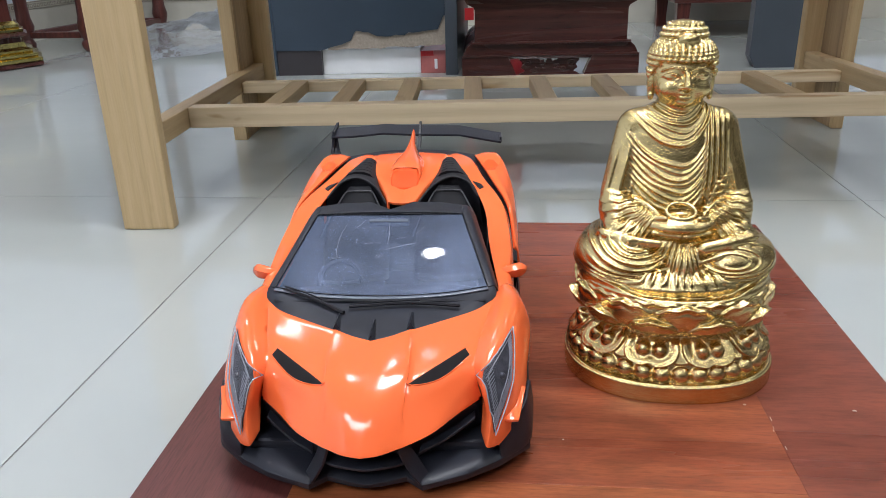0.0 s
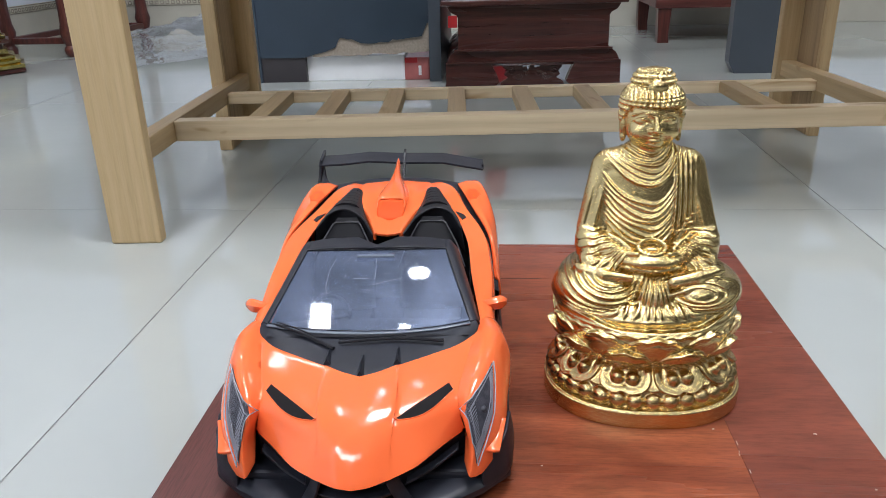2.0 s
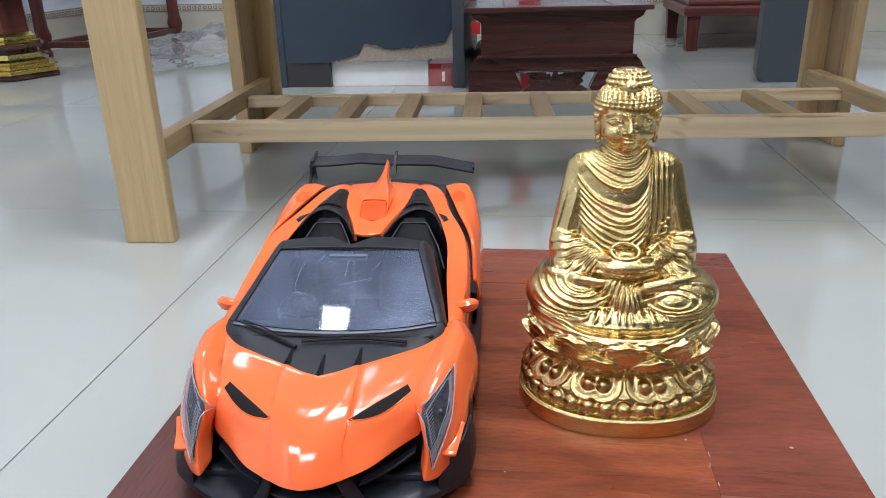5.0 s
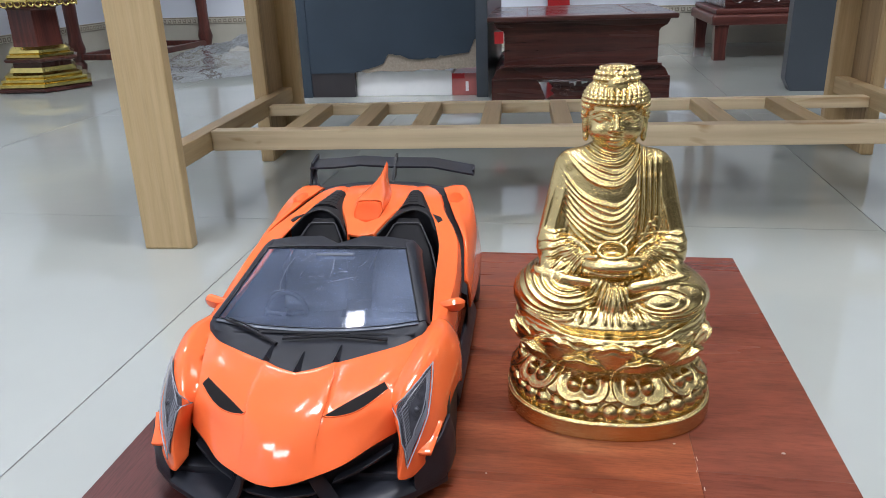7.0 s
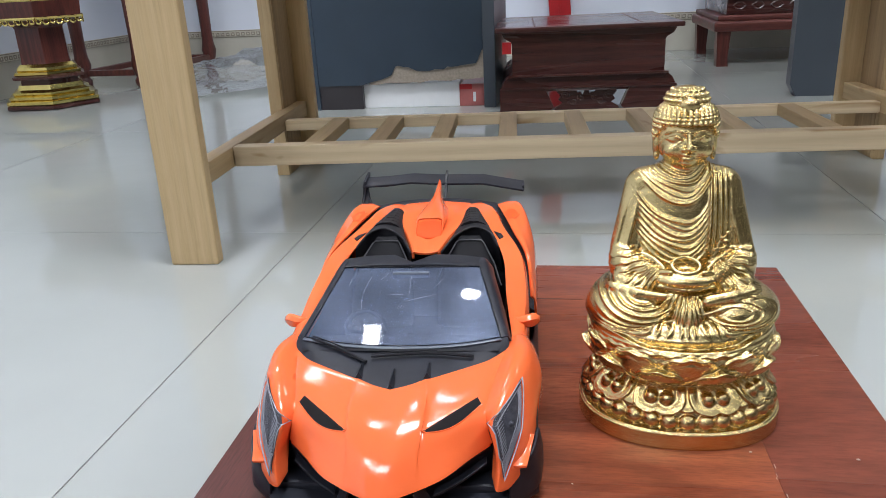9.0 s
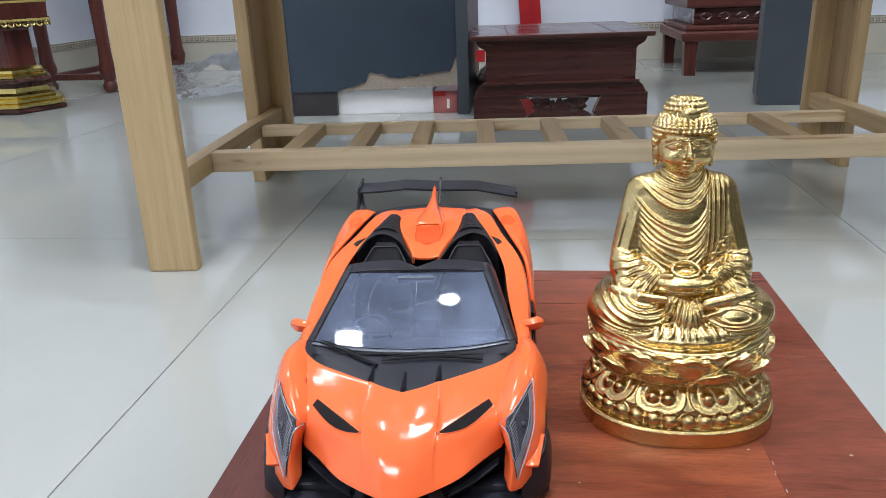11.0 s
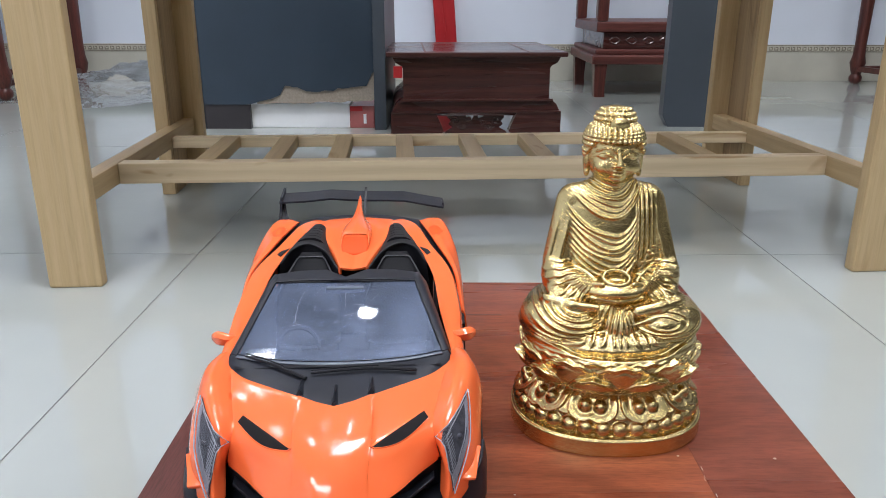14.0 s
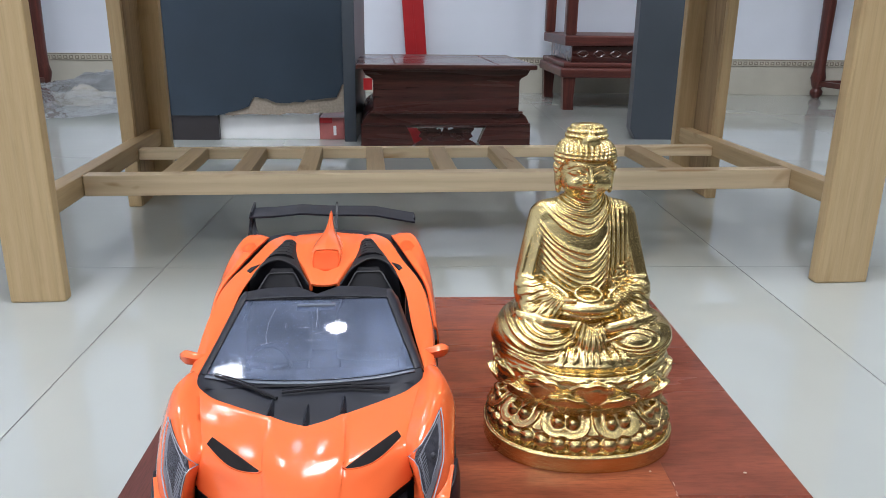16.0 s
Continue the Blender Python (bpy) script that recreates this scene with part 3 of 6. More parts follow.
part("foot", hexa([(0.128, 0), (0.136, 0.004), (0.136, 0.014), (0.13, 0.0155)]), M_DARKWOOD, ped)
part("gilt_step", hexa([(0.130, 0.016), (0.136, 0.018), (0.136, 0.027), (0.122, 0.031), (0.126, 0.033), (0.126, 0.040), (0.110, 0.045), (0.113, 0.047), (0.113, 0.053), (0.098, 0.060), (0.092, 0.074)]), M_GILT, ped, "gilded stepped moulding")
part("waist", hexa([(0.084, 0.0742), (0.084, 0.088), (0.104, 0.092), (0.106, 0.100), (0.098, 0.104)]), M_DARKWOOD, ped)
part("gilt_collar", hexa([(0.096, 0.1042), (0.098, 0.106), (0.098, 0.113), (0.086, 0.117), (0.089, 0.119), (0.086, 0.127), (0.076, 0.137)]), M_GILT, ped, "gilded stepped collar")
part("shaft", hexa([(0.072, 0.1372), (0.070, 0.15), (0.069, 0.245), (0.073, 0.252)]), M_REDWOOD_Z, ped)
part("bracket", hexa([(0.075, 0.2525), (0.11, 0.268), (0.13, 0.272), (0.135, 0.33), (0.14, 0.345), (0.12, 0.36), (0.08, 0.50), (0.16, 0.56), (0.16, 0.60)]), M_REDWOOD_Z, ped)
bm = bmesh.new()
for k in range(6):
    a0, a1 = 2 * math.pi * k / 6, 2 * math.pi * (k + 1) / 6
    p0, p1 = Vector((0.153 * math.cos(a0), 0.153 * math.sin(a0), 0)), Vector((0.153 * math.cos(a1), 0.153 * math.sin(a1), 0))
    for i in range(7):
        c = p0.lerp(p1, (i + 0.5) / 7)
        rr = 0.008 + 0.003 * (i % 2)
        add_tube(bm, [(c.x + rr * 0.9 * math.cos(q) * (p1 - p0).normalized().x, c.y + rr * 0.9 * math.cos(q) * (p1 - p0).normalized().y, 0.268 + rr * math.sin(q)) for q in [j * math.pi / 5 for j in range(11)]], 0.0028, 5)
    add_tube(bm, [(p0.x, p0.y, 0.276), (p1.x, p1.y, 0.276)], 0.004, 5)
    add_tube(bm, [(p0.x, p0.y, 0.33), (p1.x, p1.y, 0.33)], 0.004, 5)
part("gilt_lace", bm, M_GILT, ped, "gilded scalloped edging", smooth=50)

# ---- a heap of clear plastic film ----
M_FILM, nf, lf, of, mf = clear("clear_plastic_film", (0.985, 0.99, 0.995), 0.10)
milk, mmix = nf.new("ShaderNodeBsdfDiffuse"), nf.new("ShaderNodeMixShader")
milk.inputs["Color"].default_value = (0.90, 0.93, 0.96, 1)
mmix.inputs[0].default_value = 0.04
lf.new(mf.outputs[0], mmix.inputs[1])
lf.new(milk.outputs[0], mmix.inputs[2])
lf.new(mmix.outputs[0], of.inputs["Surface"])
bm = bmesh.new()
N = 120
grid = [[None] * (N + 1) for _ in range(N + 1)]
for i in range(N + 1):
    for j in range(N + 1):
        u, v = i / N * 2 - 1, j / N * 2 - 1
        r = math.hypot(u, v) * (1 + 0.25 * noise.noise(Vector((u * 1.5, v * 1.5, 8.1))))
        h = 0.16 * max(0.0, 1 - min(r, 1.0) ** 4) * (0.12 + 0.88 * max(0.0, v + 0.5) / 1.5)
        q = Vector((u * 2.2 + 0.6 * v, v * 2.8, 3.7))
        cr = 0.5 + 0.22 * noise.noise(q) + 0.14 * noise.noise(q * 2.1) + 0.12 * abs(noise.noise(q * 3.6)) + 0.07 * abs(noise.noise(q * 9)) + 0.04 * abs(noise.noise(q * 19))
        grid[i][j] = bm.verts.new((u * 0.30 + 0.03 * noise.noise(q * 1.4), v * 0.46 + 0.03 * noise.noise(q * 1.4 + Vector((5, 2, 1))), 0.004 + h * (0.25 + 1.0 * cr) + 0.012 * cr))
for i in range(N):
    for j in range(N):
        u, v = (i + 0.5) / N * 2 - 1, (j + 0.5) / N * 2 - 1
        if math.hypot(u, v) < 0.93 + 0.12 * noise.noise(Vector((u * 3.1, v * 3.1, 2.2))):
            bm.faces.new((grid[i][j], grid[i + 1][j], grid[i + 1][j + 1], grid[i][j + 1]))
bmesh.ops.delete(bm, geom=[v for v in bm.verts if not v.link_faces], context="VERTS")
film = tagged(mesh_ob("plastic_film", bm, M_FILM, smooth=180), "crumpled clear plastic film heaped on the tiles", "plastic film")
if sum(p.normal.z for p in film.data.polygons) < 0:
    film.data.flip_normals()
film.matrix_world = pose(-1.17, 2.74, 0, 0, 0, 8)

# ---- the gilded seated statue, carved as one solid ----
M_GOLD = material("gold_leaf", (0.86, 0.60, 0.19), 0.2, 1.0)
vec = mapped(M_GOLD)
g_cloud, g_grit = noise_node(M_GOLD, vec, 90, 4), noise_node(M_GOLD, vec, 1600, 3, 0.65)
colour(M_GOLD, ramp(M_GOLD, g_cloud, [(0.3, (0.60, 0.455, 0.20)), (0.7, (0.76, 0.595, 0.29))]))
roughness(M_GOLD, g_cloud, 0.15, 0.25)
g_wave = noise_node(M_GOLD, vec, 620, 2, 0.5)
bump(M_GOLD, blend(M_GOLD, 0.5, g_grit, g_wave), 0.6, 0.0005)

STEP = 0.36
GX, GY, GZ = np.arange(-48, 48.1, STEP), np.arange(-40, 40.1, STEP), np.arange(-1.6, 147, STEP)
field = np.full((len(GX), len(GY), len(GZ)), 50.0, dtype=np.float32)


def region(lo, hi):
    s = []
    for g, a, b in zip((GX, GY, GZ), lo, hi):
        i, j = np.searchsorted(g, a), np.searchsorted(g, b)
        s.append(slice(max(i - 1, 0), min(j + 1, len(g))))
    x, y, z = GX[s[0]][:, None, None], GY[s[1]][None, :, None], GZ[s[2]][None, None, :]
    return tuple(s), x, y, z


def join(s, d, k):
    a = field[s]
    h = np.maximum(k - np.abs(a - d), 0) / max(k, 1e-6)
    field[s] = np.minimum(a, d) - h * h * k * 0.25


def ellipsoid(c, r, k=2.0, fold=None, pad=5.0, keep=None):
    s, x, y, z = region([a - b - pad for a, b in zip(c, r)], [a + b + pad for a, b in zip(c, r)])
    px, py, pz = x - c[0], y - c[1], z - c[2]
    k0 = np.sqrt((px / r[0]) ** 2 + (py / r[1]) ** 2 + (pz / r[2]) ** 2) + 1e-6
    k1 = np.sqrt((px / r[0] ** 2) ** 2 + (py / r[1] ** 2) ** 2 + (pz / r[2] ** 2) ** 2) + 1e-6
    d = k0 * (k0 - 1) / k1
    if fold is not None:
        d = d - fold(x, y, z)
    if keep is not None:
        d = np.maximum(d, keep(x, y, z))
    join(s, d, k)


def capsule(a, b, ra, rb, k=2.0, fold=None, flat=1.0):
    pad = max(ra, rb) + 5
    s, x, y, z = region([min(p, q) - pad for p, q in zip(a, b)], [max(p, q) + pad for p, q in zip(a, b)])
    v = [q - p for p, q in zip(a, b)]
    n = sum(e * e for e in v)
    t = np.clip(((x - a[0]) * v[0] + (y - a[1]) * v[1] + (z - a[2]) * v[2]) / n, 0, 1)
    d = np.sqrt((x - a[0] - t * v[0]) ** 2 + ((y - a[1] - t * v[1]) / flat) ** 2 + (z - a[2] - t * v[2]) ** 2) - (ra + (rb - ra) * t)
    if fold is not None:
        d = d - fold(x, y, z)
    join(s, d, k)


def crest(phase):
    """Thin raised folds with broad shallow valleys, from 0 to 1."""
    return (0.5 + 0.5 * np.cos(2 * np.pi * phase)) ** 2.2


def carve(s, d, k):
    """Cuts a soft hollow into the solid."""
    a = field[s]
    h = np.maximum(k - np.abs(a + d), 0) / max(k, 1e-6)
    field[s] = np.maximum(a, -d) + h * h * k * 0.25


def chain(pts, radii, k=1.0):
    for p, q, ra, rb in zip(pts, pts[1:], radii, radii[1:]):
        capsule(p, q, ra, rb, k)


def rib(level, at, height, wide):
    """A raised fold at one level, steeper on its lower side."""
    v = level - at
    return height * np.exp(-((v / np.where(v < 0, wide * 0.6, wide * 1.15)) ** 2))


def soft(v, a, b):
    t = np.clip((v - a) / (b - a), 0, 1)
    return t * t * (3 - 2 * t)


# oval plinth, a little squarer than an ellipse
s, x, y, z = region((-48, -40, -2), (48, 40, 52))
squared = (np.abs((x - 0.6) / 43.6) ** 2.25 + np.abs(y / 36.6) ** 2.25) ** (1 / 2.25)
join(s, np.maximum(40 * squared - 40, np.abs(z - 3.7) - 3.7), 0.3)
join(s, np.maximum(40 * squared - 39.2, np.abs(z - 4.0) - 4.1), 0.3)
q = np.sqrt(((x - 0.6) / 44) ** 2 + (y / 36.4) ** 2)
rho, th = 40 * q, np.arctan2(y / 36.4, (x - 0.6) / 44)
NL, NU = 10, 10

# base petals fall outwards from the waist: a double rolled rim with a notch, a hollow and two balls
core = np.interp(z, [6, 14, 15.5, 18, 21, 23.5, 25, 26.5, 29.5, 33.5, 38, 41, 43], [36.3, 36.3, 35.8, 34.0, 31.2, 29.0, 28.6, 29.8, 32.2, 34.0, 34.8, 34.8, 34.6])
turn_l = (th + math.pi / 2) / (2 * math.pi) * NL
u = (turn_l % 1.0 - 0.5) * 2
u2 = ((turn_l + 0.5) % 1.0 - 0.5) * 2
v = np.clip((24.6 - z) / 9.6, 0, 3)
s1 = (np.abs(u) / 0.97) ** 3.0 + v ** 3.0 + 0.30 * np.exp(-((u / 0.13) ** 2)) * soft(v, 0.55, 0.95)
v2 = np.clip((24.6 - z) / 8.8, 0, 3)
s2 = (np.abs(u2) / 0.55) ** 2.0 + v2 ** 3.0
fade = soft(z, 25.2, 22.8)
petal = (2.4 * soft(s1, 1.1, 0.93) + 0.6 * np.exp(-(((s1 - 0.82) / 0.12) ** 2)) + 0.2 * np.exp(-(((s1 - 0.58) / 0.10) ** 2)) - 1.1 * soft(s1, 0.62, 0.2)) * fade
under = (1.0 * soft(s2, 1.1, 0.9) + 0.7 * np.exp(-(((s2 - 0.75) / 0.2) ** 2))) * fade
flute = 0.35 * np.cos(th * 50) * soft(z, 21.0, 23.0) * soft(z, 26.5, 25.5)
base = np.maximum(petal, under) + flute


def risen(shift, tip, low, thick, bulge, dip):
    """A row of upturned petals: bulging, dished under a thick lip that curls out to a blunt point."""
    w = (((th + math.pi / 2) / (2 * math.pi) * NU + shift) % 1.0 - 0.5) * 2
    edge = tip - dip * np.abs(w) ** 1.8 + 0.4 * np.cos(w * 11)
    inside = soft(z, edge + 0.3, edge - 0.3) * soft(z, low, low + 1.5 + 2.5 * np.abs(w))
    lip = (0.85 - 0.6 * np.abs(w)) * np.exp(-(((z - edge + 0.6) / 0.8) ** 2)) * soft(np.abs(w), 1.0, 0.8) * (1 - 0.5 * np.cos(th) ** 2)
    hollow = -0.5 * np.exp(-(((z - edge + 2.6) / 1.1) ** 2)) * (1 - np.abs(w)) ** 0.5
    rim = 0.35 * np.exp(-(((np.abs(w) - 0.86) / 0.08) ** 2))
    return inside * (thick + bulge * (1 - w ** 2) * soft(z, low, low + 4) + lip + hollow + rim)


rise = np.maximum(np.maximum(risen(0.5, 41.4, 27.0, 0.8, 1.9, 3.4), risen(0.0, 35.2, 24.6, 1.7, 2.8, 5.0)), risen(0.0, 42.2, 32.0, 0.1, 1.0, 1.2))
body = np.where(z < 25.0, base, rise)
d = np.maximum((rho - core - body) * 0.6, np.maximum(7 - z, z - np.where(rho > 33.5, 43, 41.4)))
join(s, d, 0.6)
join(s, np.maximum(rho - 34.5, np.abs(z - 40.5) - 1.0 - 4.2 * soft(np.abs(x - 0.6), 12, 30)), 2.0)
BEADS = 34
for i in range(BEADS):
    a = 2 * math.pi * (i + 0.5) / BEADS
    ellipsoid((0.6 + 39.2 * math.cos(a), 32.4 * math.sin(a), 11.4), (3.95, 3.95, 3.9), 0.3, pad=2)
for i in range(NL):
    a = 2 * math.pi * (i + 0.5) / NL - math.pi / 2
    n = math.hypot(math.cos(a) / 1.1, math.sin(a) / 0.91)
    ox, oy = math.cos(a) / 1.1 / n, math.sin(a) / 0.91 / n
    for q in (-3.2, 3.2):
        ellipsoid((0.6 + 33.4 * 1.1 * math.cos(a) - oy * q, 33.4 * 0.91 * math.sin(a) + ox * q, 20.6), (2.4, 2.4, 2.6), 1.6, pad=3)

# robe hem spread over the seat, with a rippling edge
s, x, y, z = region((-40, -34, 40), (40, 34, 50))
th2 = np.arctan2(y, x)
rad = np.sqrt((x / 36.0) ** 2 + (y / 27.5) ** 2) * 32
ripple = np.sin(th2 * 26 + 1.6 * np.sin(th2 * 7))
join(s, np.maximum((rad - 29.6 - 1.0 * ripple) * 0.7, np.abs(z - 43.2 - 0.5 * ripple) - 1.2 - np.clip((29.6 - rad) * 0.45, 0, 5)), 0.9)
for xc, lean, size in ((-14.5, -1.5, 1.7), (-9.5, 0.4, 1.3), (-4.0, -0.3, 1.6), (6.5, 0.6, 1.6), (12.5, 1.2, 1.4), (18.0, 1.5, 1.6)):
    yf = -26.2 * math.sqrt(max(0.0, 1 - (xc / 36) ** 2))
    capsule((xc - lean, yf + 9, 47.0), (xc, yf + 1.6, 43.8), 0.8, size, 1.4)
    capsule((xc + lean * 0.6 + 1.6, yf + 8, 46.6), (xc + 1.9, yf + 1.0, 43.2), 0.5, 0.8, 0.8)

ellipsoid((0, 2, 45.0), (38.6, 29.0, 6.0), 2.0)
ellipsoid((0, -5.5, 58.5), (12, 9.5, 6), 1.5)
# crossed legs under the robe, with nested hanging folds
for sx, fx, fz0 in ((-1, -16.5, 62.0), (1, 20.0, 55.5)):
    def leg_fold(x, y, z, sx=sx, fx=fx, fz0=fz0):
        r = np.sqrt((x - fx) ** 2 * (0.50 if sx < 0 else 0.30) + (z - fz0) ** 2 * 1.8 + (y + 8) ** 2 * 0.06)
        side = np.clip((x + 38) / 5, 0, 1) if sx < 0 else np.clip((40.5 - x) / 5, 0, 1)
        return (1.0 if sx < 0 else 0.8) * (crest((r + 0.5 * np.sin(r * 0.5 + x * 0.15)) / (2.75 if sx < 0 else 2.3)) - 0.3) * np.clip((r - 2.5) / 3, 0, 1) * side * np.clip((z - 43.5) / 3, 0, 1)
    ellipsoid((sx * 21.2, -2.0, 52.4), (19.2, 20.4, 11.3), 2.5, leg_fold)
    ellipsoid((sx * 24.0, 3.0, 48.5), (16.6, 17.5, 7.5), 2.5)
    ellipsoid((sx * 12, 10, 54), (24, 20, 9), 3.0)


def pleat(x, y, z):
    return 0.8 * (crest(np.arctan2(x - 1.0, 70 - z) * 7.5 + 0.12 * np.sin(x * 0.7 + z * 0.4)) - 0.35)


def apron_fold(x, y, z):
    return 0.75 * (crest(np.arctan2(x, 64 - z) * 4.8 + 0.2 * np.sin(x * 0.5)) - 0.3) * np.clip((31 - np.abs(x)) / 10, 0, 1)


ellipsoid((1.0, -10.5, 51.5), (9.5, 12.0, 10.5), 2.0, pleat)
ellipsoid((0, -9.5, 47.0), (31, 16.2, 5.2), 1.2, apron_fold)
# a sleeve lying on one thigh, a foot on the other
chain(((-29, -9.5, 62.5), (-20, -14.2, 61.8), (-9, -16.4, 61.4)), (2.4, 2.0, 1.3), 1.6)
chain(((-30, -10.5, 60.6), (-20, -15.4, 60.0), (-7.5, -17.4, 60.2)), (0.6, 0.6, 0.5), 0.4)
capsule((-30.5, -8.5, 63.5), (-33.0, -6.0, 60.0), 1.4, 0.8, 0.5)
chain(((8.5, -17.0, 59.5), (18, -15.6, 61.4), (27, -12.0, 62.6)), (2.8, 2.7, 2.0), 1.8)
chain(((6.5, -19.0, 54.2), (12.5, -19.2, 56.6), (24.5, -16.4, 59.4), (29.5, -12.0, 60.8)), (0.8, 1.0, 0.9, 0.8), 0.8)
for f in range(4):
    capsule((26.0, -12.6 + f * 1.2, 63.6 + 0.35 * f), (30.2, -10.6 + f * 1.2, 62.2 + 0.5 * f), 0.95, 0.75, 0.3)

# torso with the robe hanging in curves from shoulder to shoulder
tz = [56, 70, 82, 93, 100, 105, 108.5, 111.5, 113.5]
ta, tb, tc = [25, 23, 21.5, 21.5, 21.5, 20, 15.5, 9.5, 7], [15, 14.6, 14.3, 12.9, 11.4, 9.8, 8.6, 7.4, 6.8], [9, 10.4, 11.2, 12, 12.6, 13.2, 13.8, 14, 14]
s, x, y, z = region((-30, -12, 55), (30, 34, 116))
a, b, c = np.interp(z, tz, ta), np.interp(z, tz, tb), np.interp(z, tz, tc)
k0 = np.sqrt((x / a) ** 2 + ((y - c) / b) ** 2) + 1e-6
k1 = np.sqrt((x / a ** 2) ** 2 + ((y - c) / b ** 2) ** 2) + 1e-6
front = np.clip((c + 3 - y) / 5, 0, 1)
w = np.where(x < -1.0, (-1.0 - x) / 17.5, (x + 1.0) / 11.5)
level = z - 10.5 * w ** 2.1 + 0.5 * np.sin(x * 0.22)
folds = 0
for i, (at, height, wide) in enumerate(((110.2, 0.5, 0.6), (108.4, 0.8, 0.6), (106.3, 0.9, 0.7), (104.0, 1.0, 0.8), (101.6, 0.7, 0.7), (99.4, 1.0, 0.8), (96.6, 1.5, 1.1),
                                        (88.4, 1.1, 0.8), (85.9, 0.7, 0.6), (83.2, 1.0, 0.8), (80.6, 0.7, 0.6), (78.0, 1.1, 0.8), (75.2, 0.8, 0.7), (72.6, 0.8, 0.7), (70.0, 0.7, 0.7))):
    folds = folds + rib(level + 0.35 * np.sin(x * 0.31 + i * 1.7), at, height, wide) * (0.85 + 0.3 * np.sin(x * 0.17 + i * 2.3))
edge_x = 9.6 + 0.02 * (z - 95) - 0.004 * np.clip(88 - z, 0, 30) ** 2
left = np.clip((x - edge_x) / 1.4, 0, 1) * np.clip((z - 70) / 6, 0, 1)
strap = 1.0 * (crest((x - edge_x) / 2.35 * (1 - 0.006 * (100 - z)) - 0.15 + 0.05 * np.sin(z * 0.2)) - 0.25) + 0.5
hem = 0.9 * np.exp(-(((x - edge_x - 0.5) / 0.7) ** 2)) * np.clip((z - 70) / 6, 0, 1)
d = np.maximum(k0 * (k0 - 1) / k1 - front * (folds * (1 - left) + strap * left + hem), np.maximum(56 - z, z - 113.5))
join(s, d * 0.8, 2.0)

# shoulders, arms and sleeves
for sx in (-1, 1):
    def arm_fold(x, y, z, sx=sx):
        way = np.abs(x) + 0.22 * z + 0.12 * y
        return 0.8 * (crest(way / 5.2 + 0.15) - 0.3) * np.clip((12 - y) / 6, 0, 1) * np.clip((100 - z) / 12, 0, 1)

    def sleeve_fold(x, y, z, sx=sx):
        return 0.85 * (crest(np.arctan2(z - 77, np.abs(x) - 7) * 6.5 + 0.03 * y + 0.1 * np.sin(x)) - 0.3) * np.clip((31 - np.abs(x)) / 7, 0.25, 1)
    capsule((sx * 18.6, 13.2, 101.0), (sx * 23.6, 7.2, 75.5), 5.9, 6.7, 1.6, arm_fold)
    ellipsoid((sx * 15.5, 13.6, 104.0), (6.8, 6.6, 5.4), 2.5)
    capsule((sx * 25.0, 3.5, 72.0), (sx * 12.5, -7.5, 67.5), 5.9, 4.6, 1.6, sleeve_fold)
    ellipsoid((sx * 24.4, 3, 68.0), (6.4, 9.0, 7.0), 2.0, sleeve_fold)
    ellipsoid((sx * 19, -4.5, 64.5), (10.5, 8.5, 4.2), 1.6, sleeve_fold)
    # rolled cuff over the wrist
    chain(((sx * 17.0, -1.6, 75.0), (sx * 12.6, -5.0, 73.6), (sx * 9.0, -9.0, 71.4)), (1.0, 1.1, 0.9), 0.4)
# open palms and the bowl on them
ellipsoid((0, -10.0, 66.6), (12.5, 6.6, 3.9), 1.2)
for sx in (-1, 1):
    for f in range(4):
        capsule((sx * 11, -13.2 + f * 1.2, 64.6 - 0.5 * f), (sx * 1.0, -15.6 + f * 1.4, 63.8 - 0.45 * f), 0.95, 0.85, 0.3)
    capsule((sx * 9.5, -10.5, 69.8), (sx * 6.6, -13.0, 70.6), 1.5, 1.1, 0.6)
ellipsoid((0, -8.4, 69.2), (7.4, 5.6, 3.4), 0.6)
s, x, y, z = region((-10, -18, 62), (10, 4, 80))
py, pz = (y + 9.0) * 0.90 + (z - 72.2) * 0.44, -(y + 9.0) * 0.44 + (z - 72.2) * 0.90
join(s, np.sqrt((np.sqrt(x ** 2 + (py * 1.2) ** 2) - 5.6) ** 2 + pz ** 2) - 1.0, 0.5)
carve(s, np.sqrt((x / 4.6) ** 2 + (py / 3.8) ** 2 + ((pz - 0.4) / 1.6) ** 2) - 1, 0.3)
ellipsoid((0, -9.2, 71.6), (3.2, 2.4, 1.2), 0.4)

# sprig at the breast
stems = (((10, -5.6, 72), (12.5, -4.6, 77), (14.2, -3.4, 82.5)), ((12.5, -4.6, 77), (16.5, -3.6, 79.5), (18.5, -2.4, 78.0)), ((11.5, -5.0, 75), (8.6, -5.4, 78.2)), ((13.6, -4.0, 80.5), (16.8, -2.8, 84.4)))
for st in stems:
    chain(st, [0.6] * len(st), 0.3)
for px, py_, pz_ in ((14.6, -4.0, 83.0), (17.0, -3.2, 85.0), (18.8, -3.0, 78.2), (8.2, -6.0, 78.6), (11.8, -5.6, 78.4), (15.2, -4.6, 78.6), (16.4, -4.2, 81.6), (10.0, -6.2, 73.2)):
    ellipsoid((px, py_, pz_), (1.2, 0.7, 0.8), 0.5, pad=2)

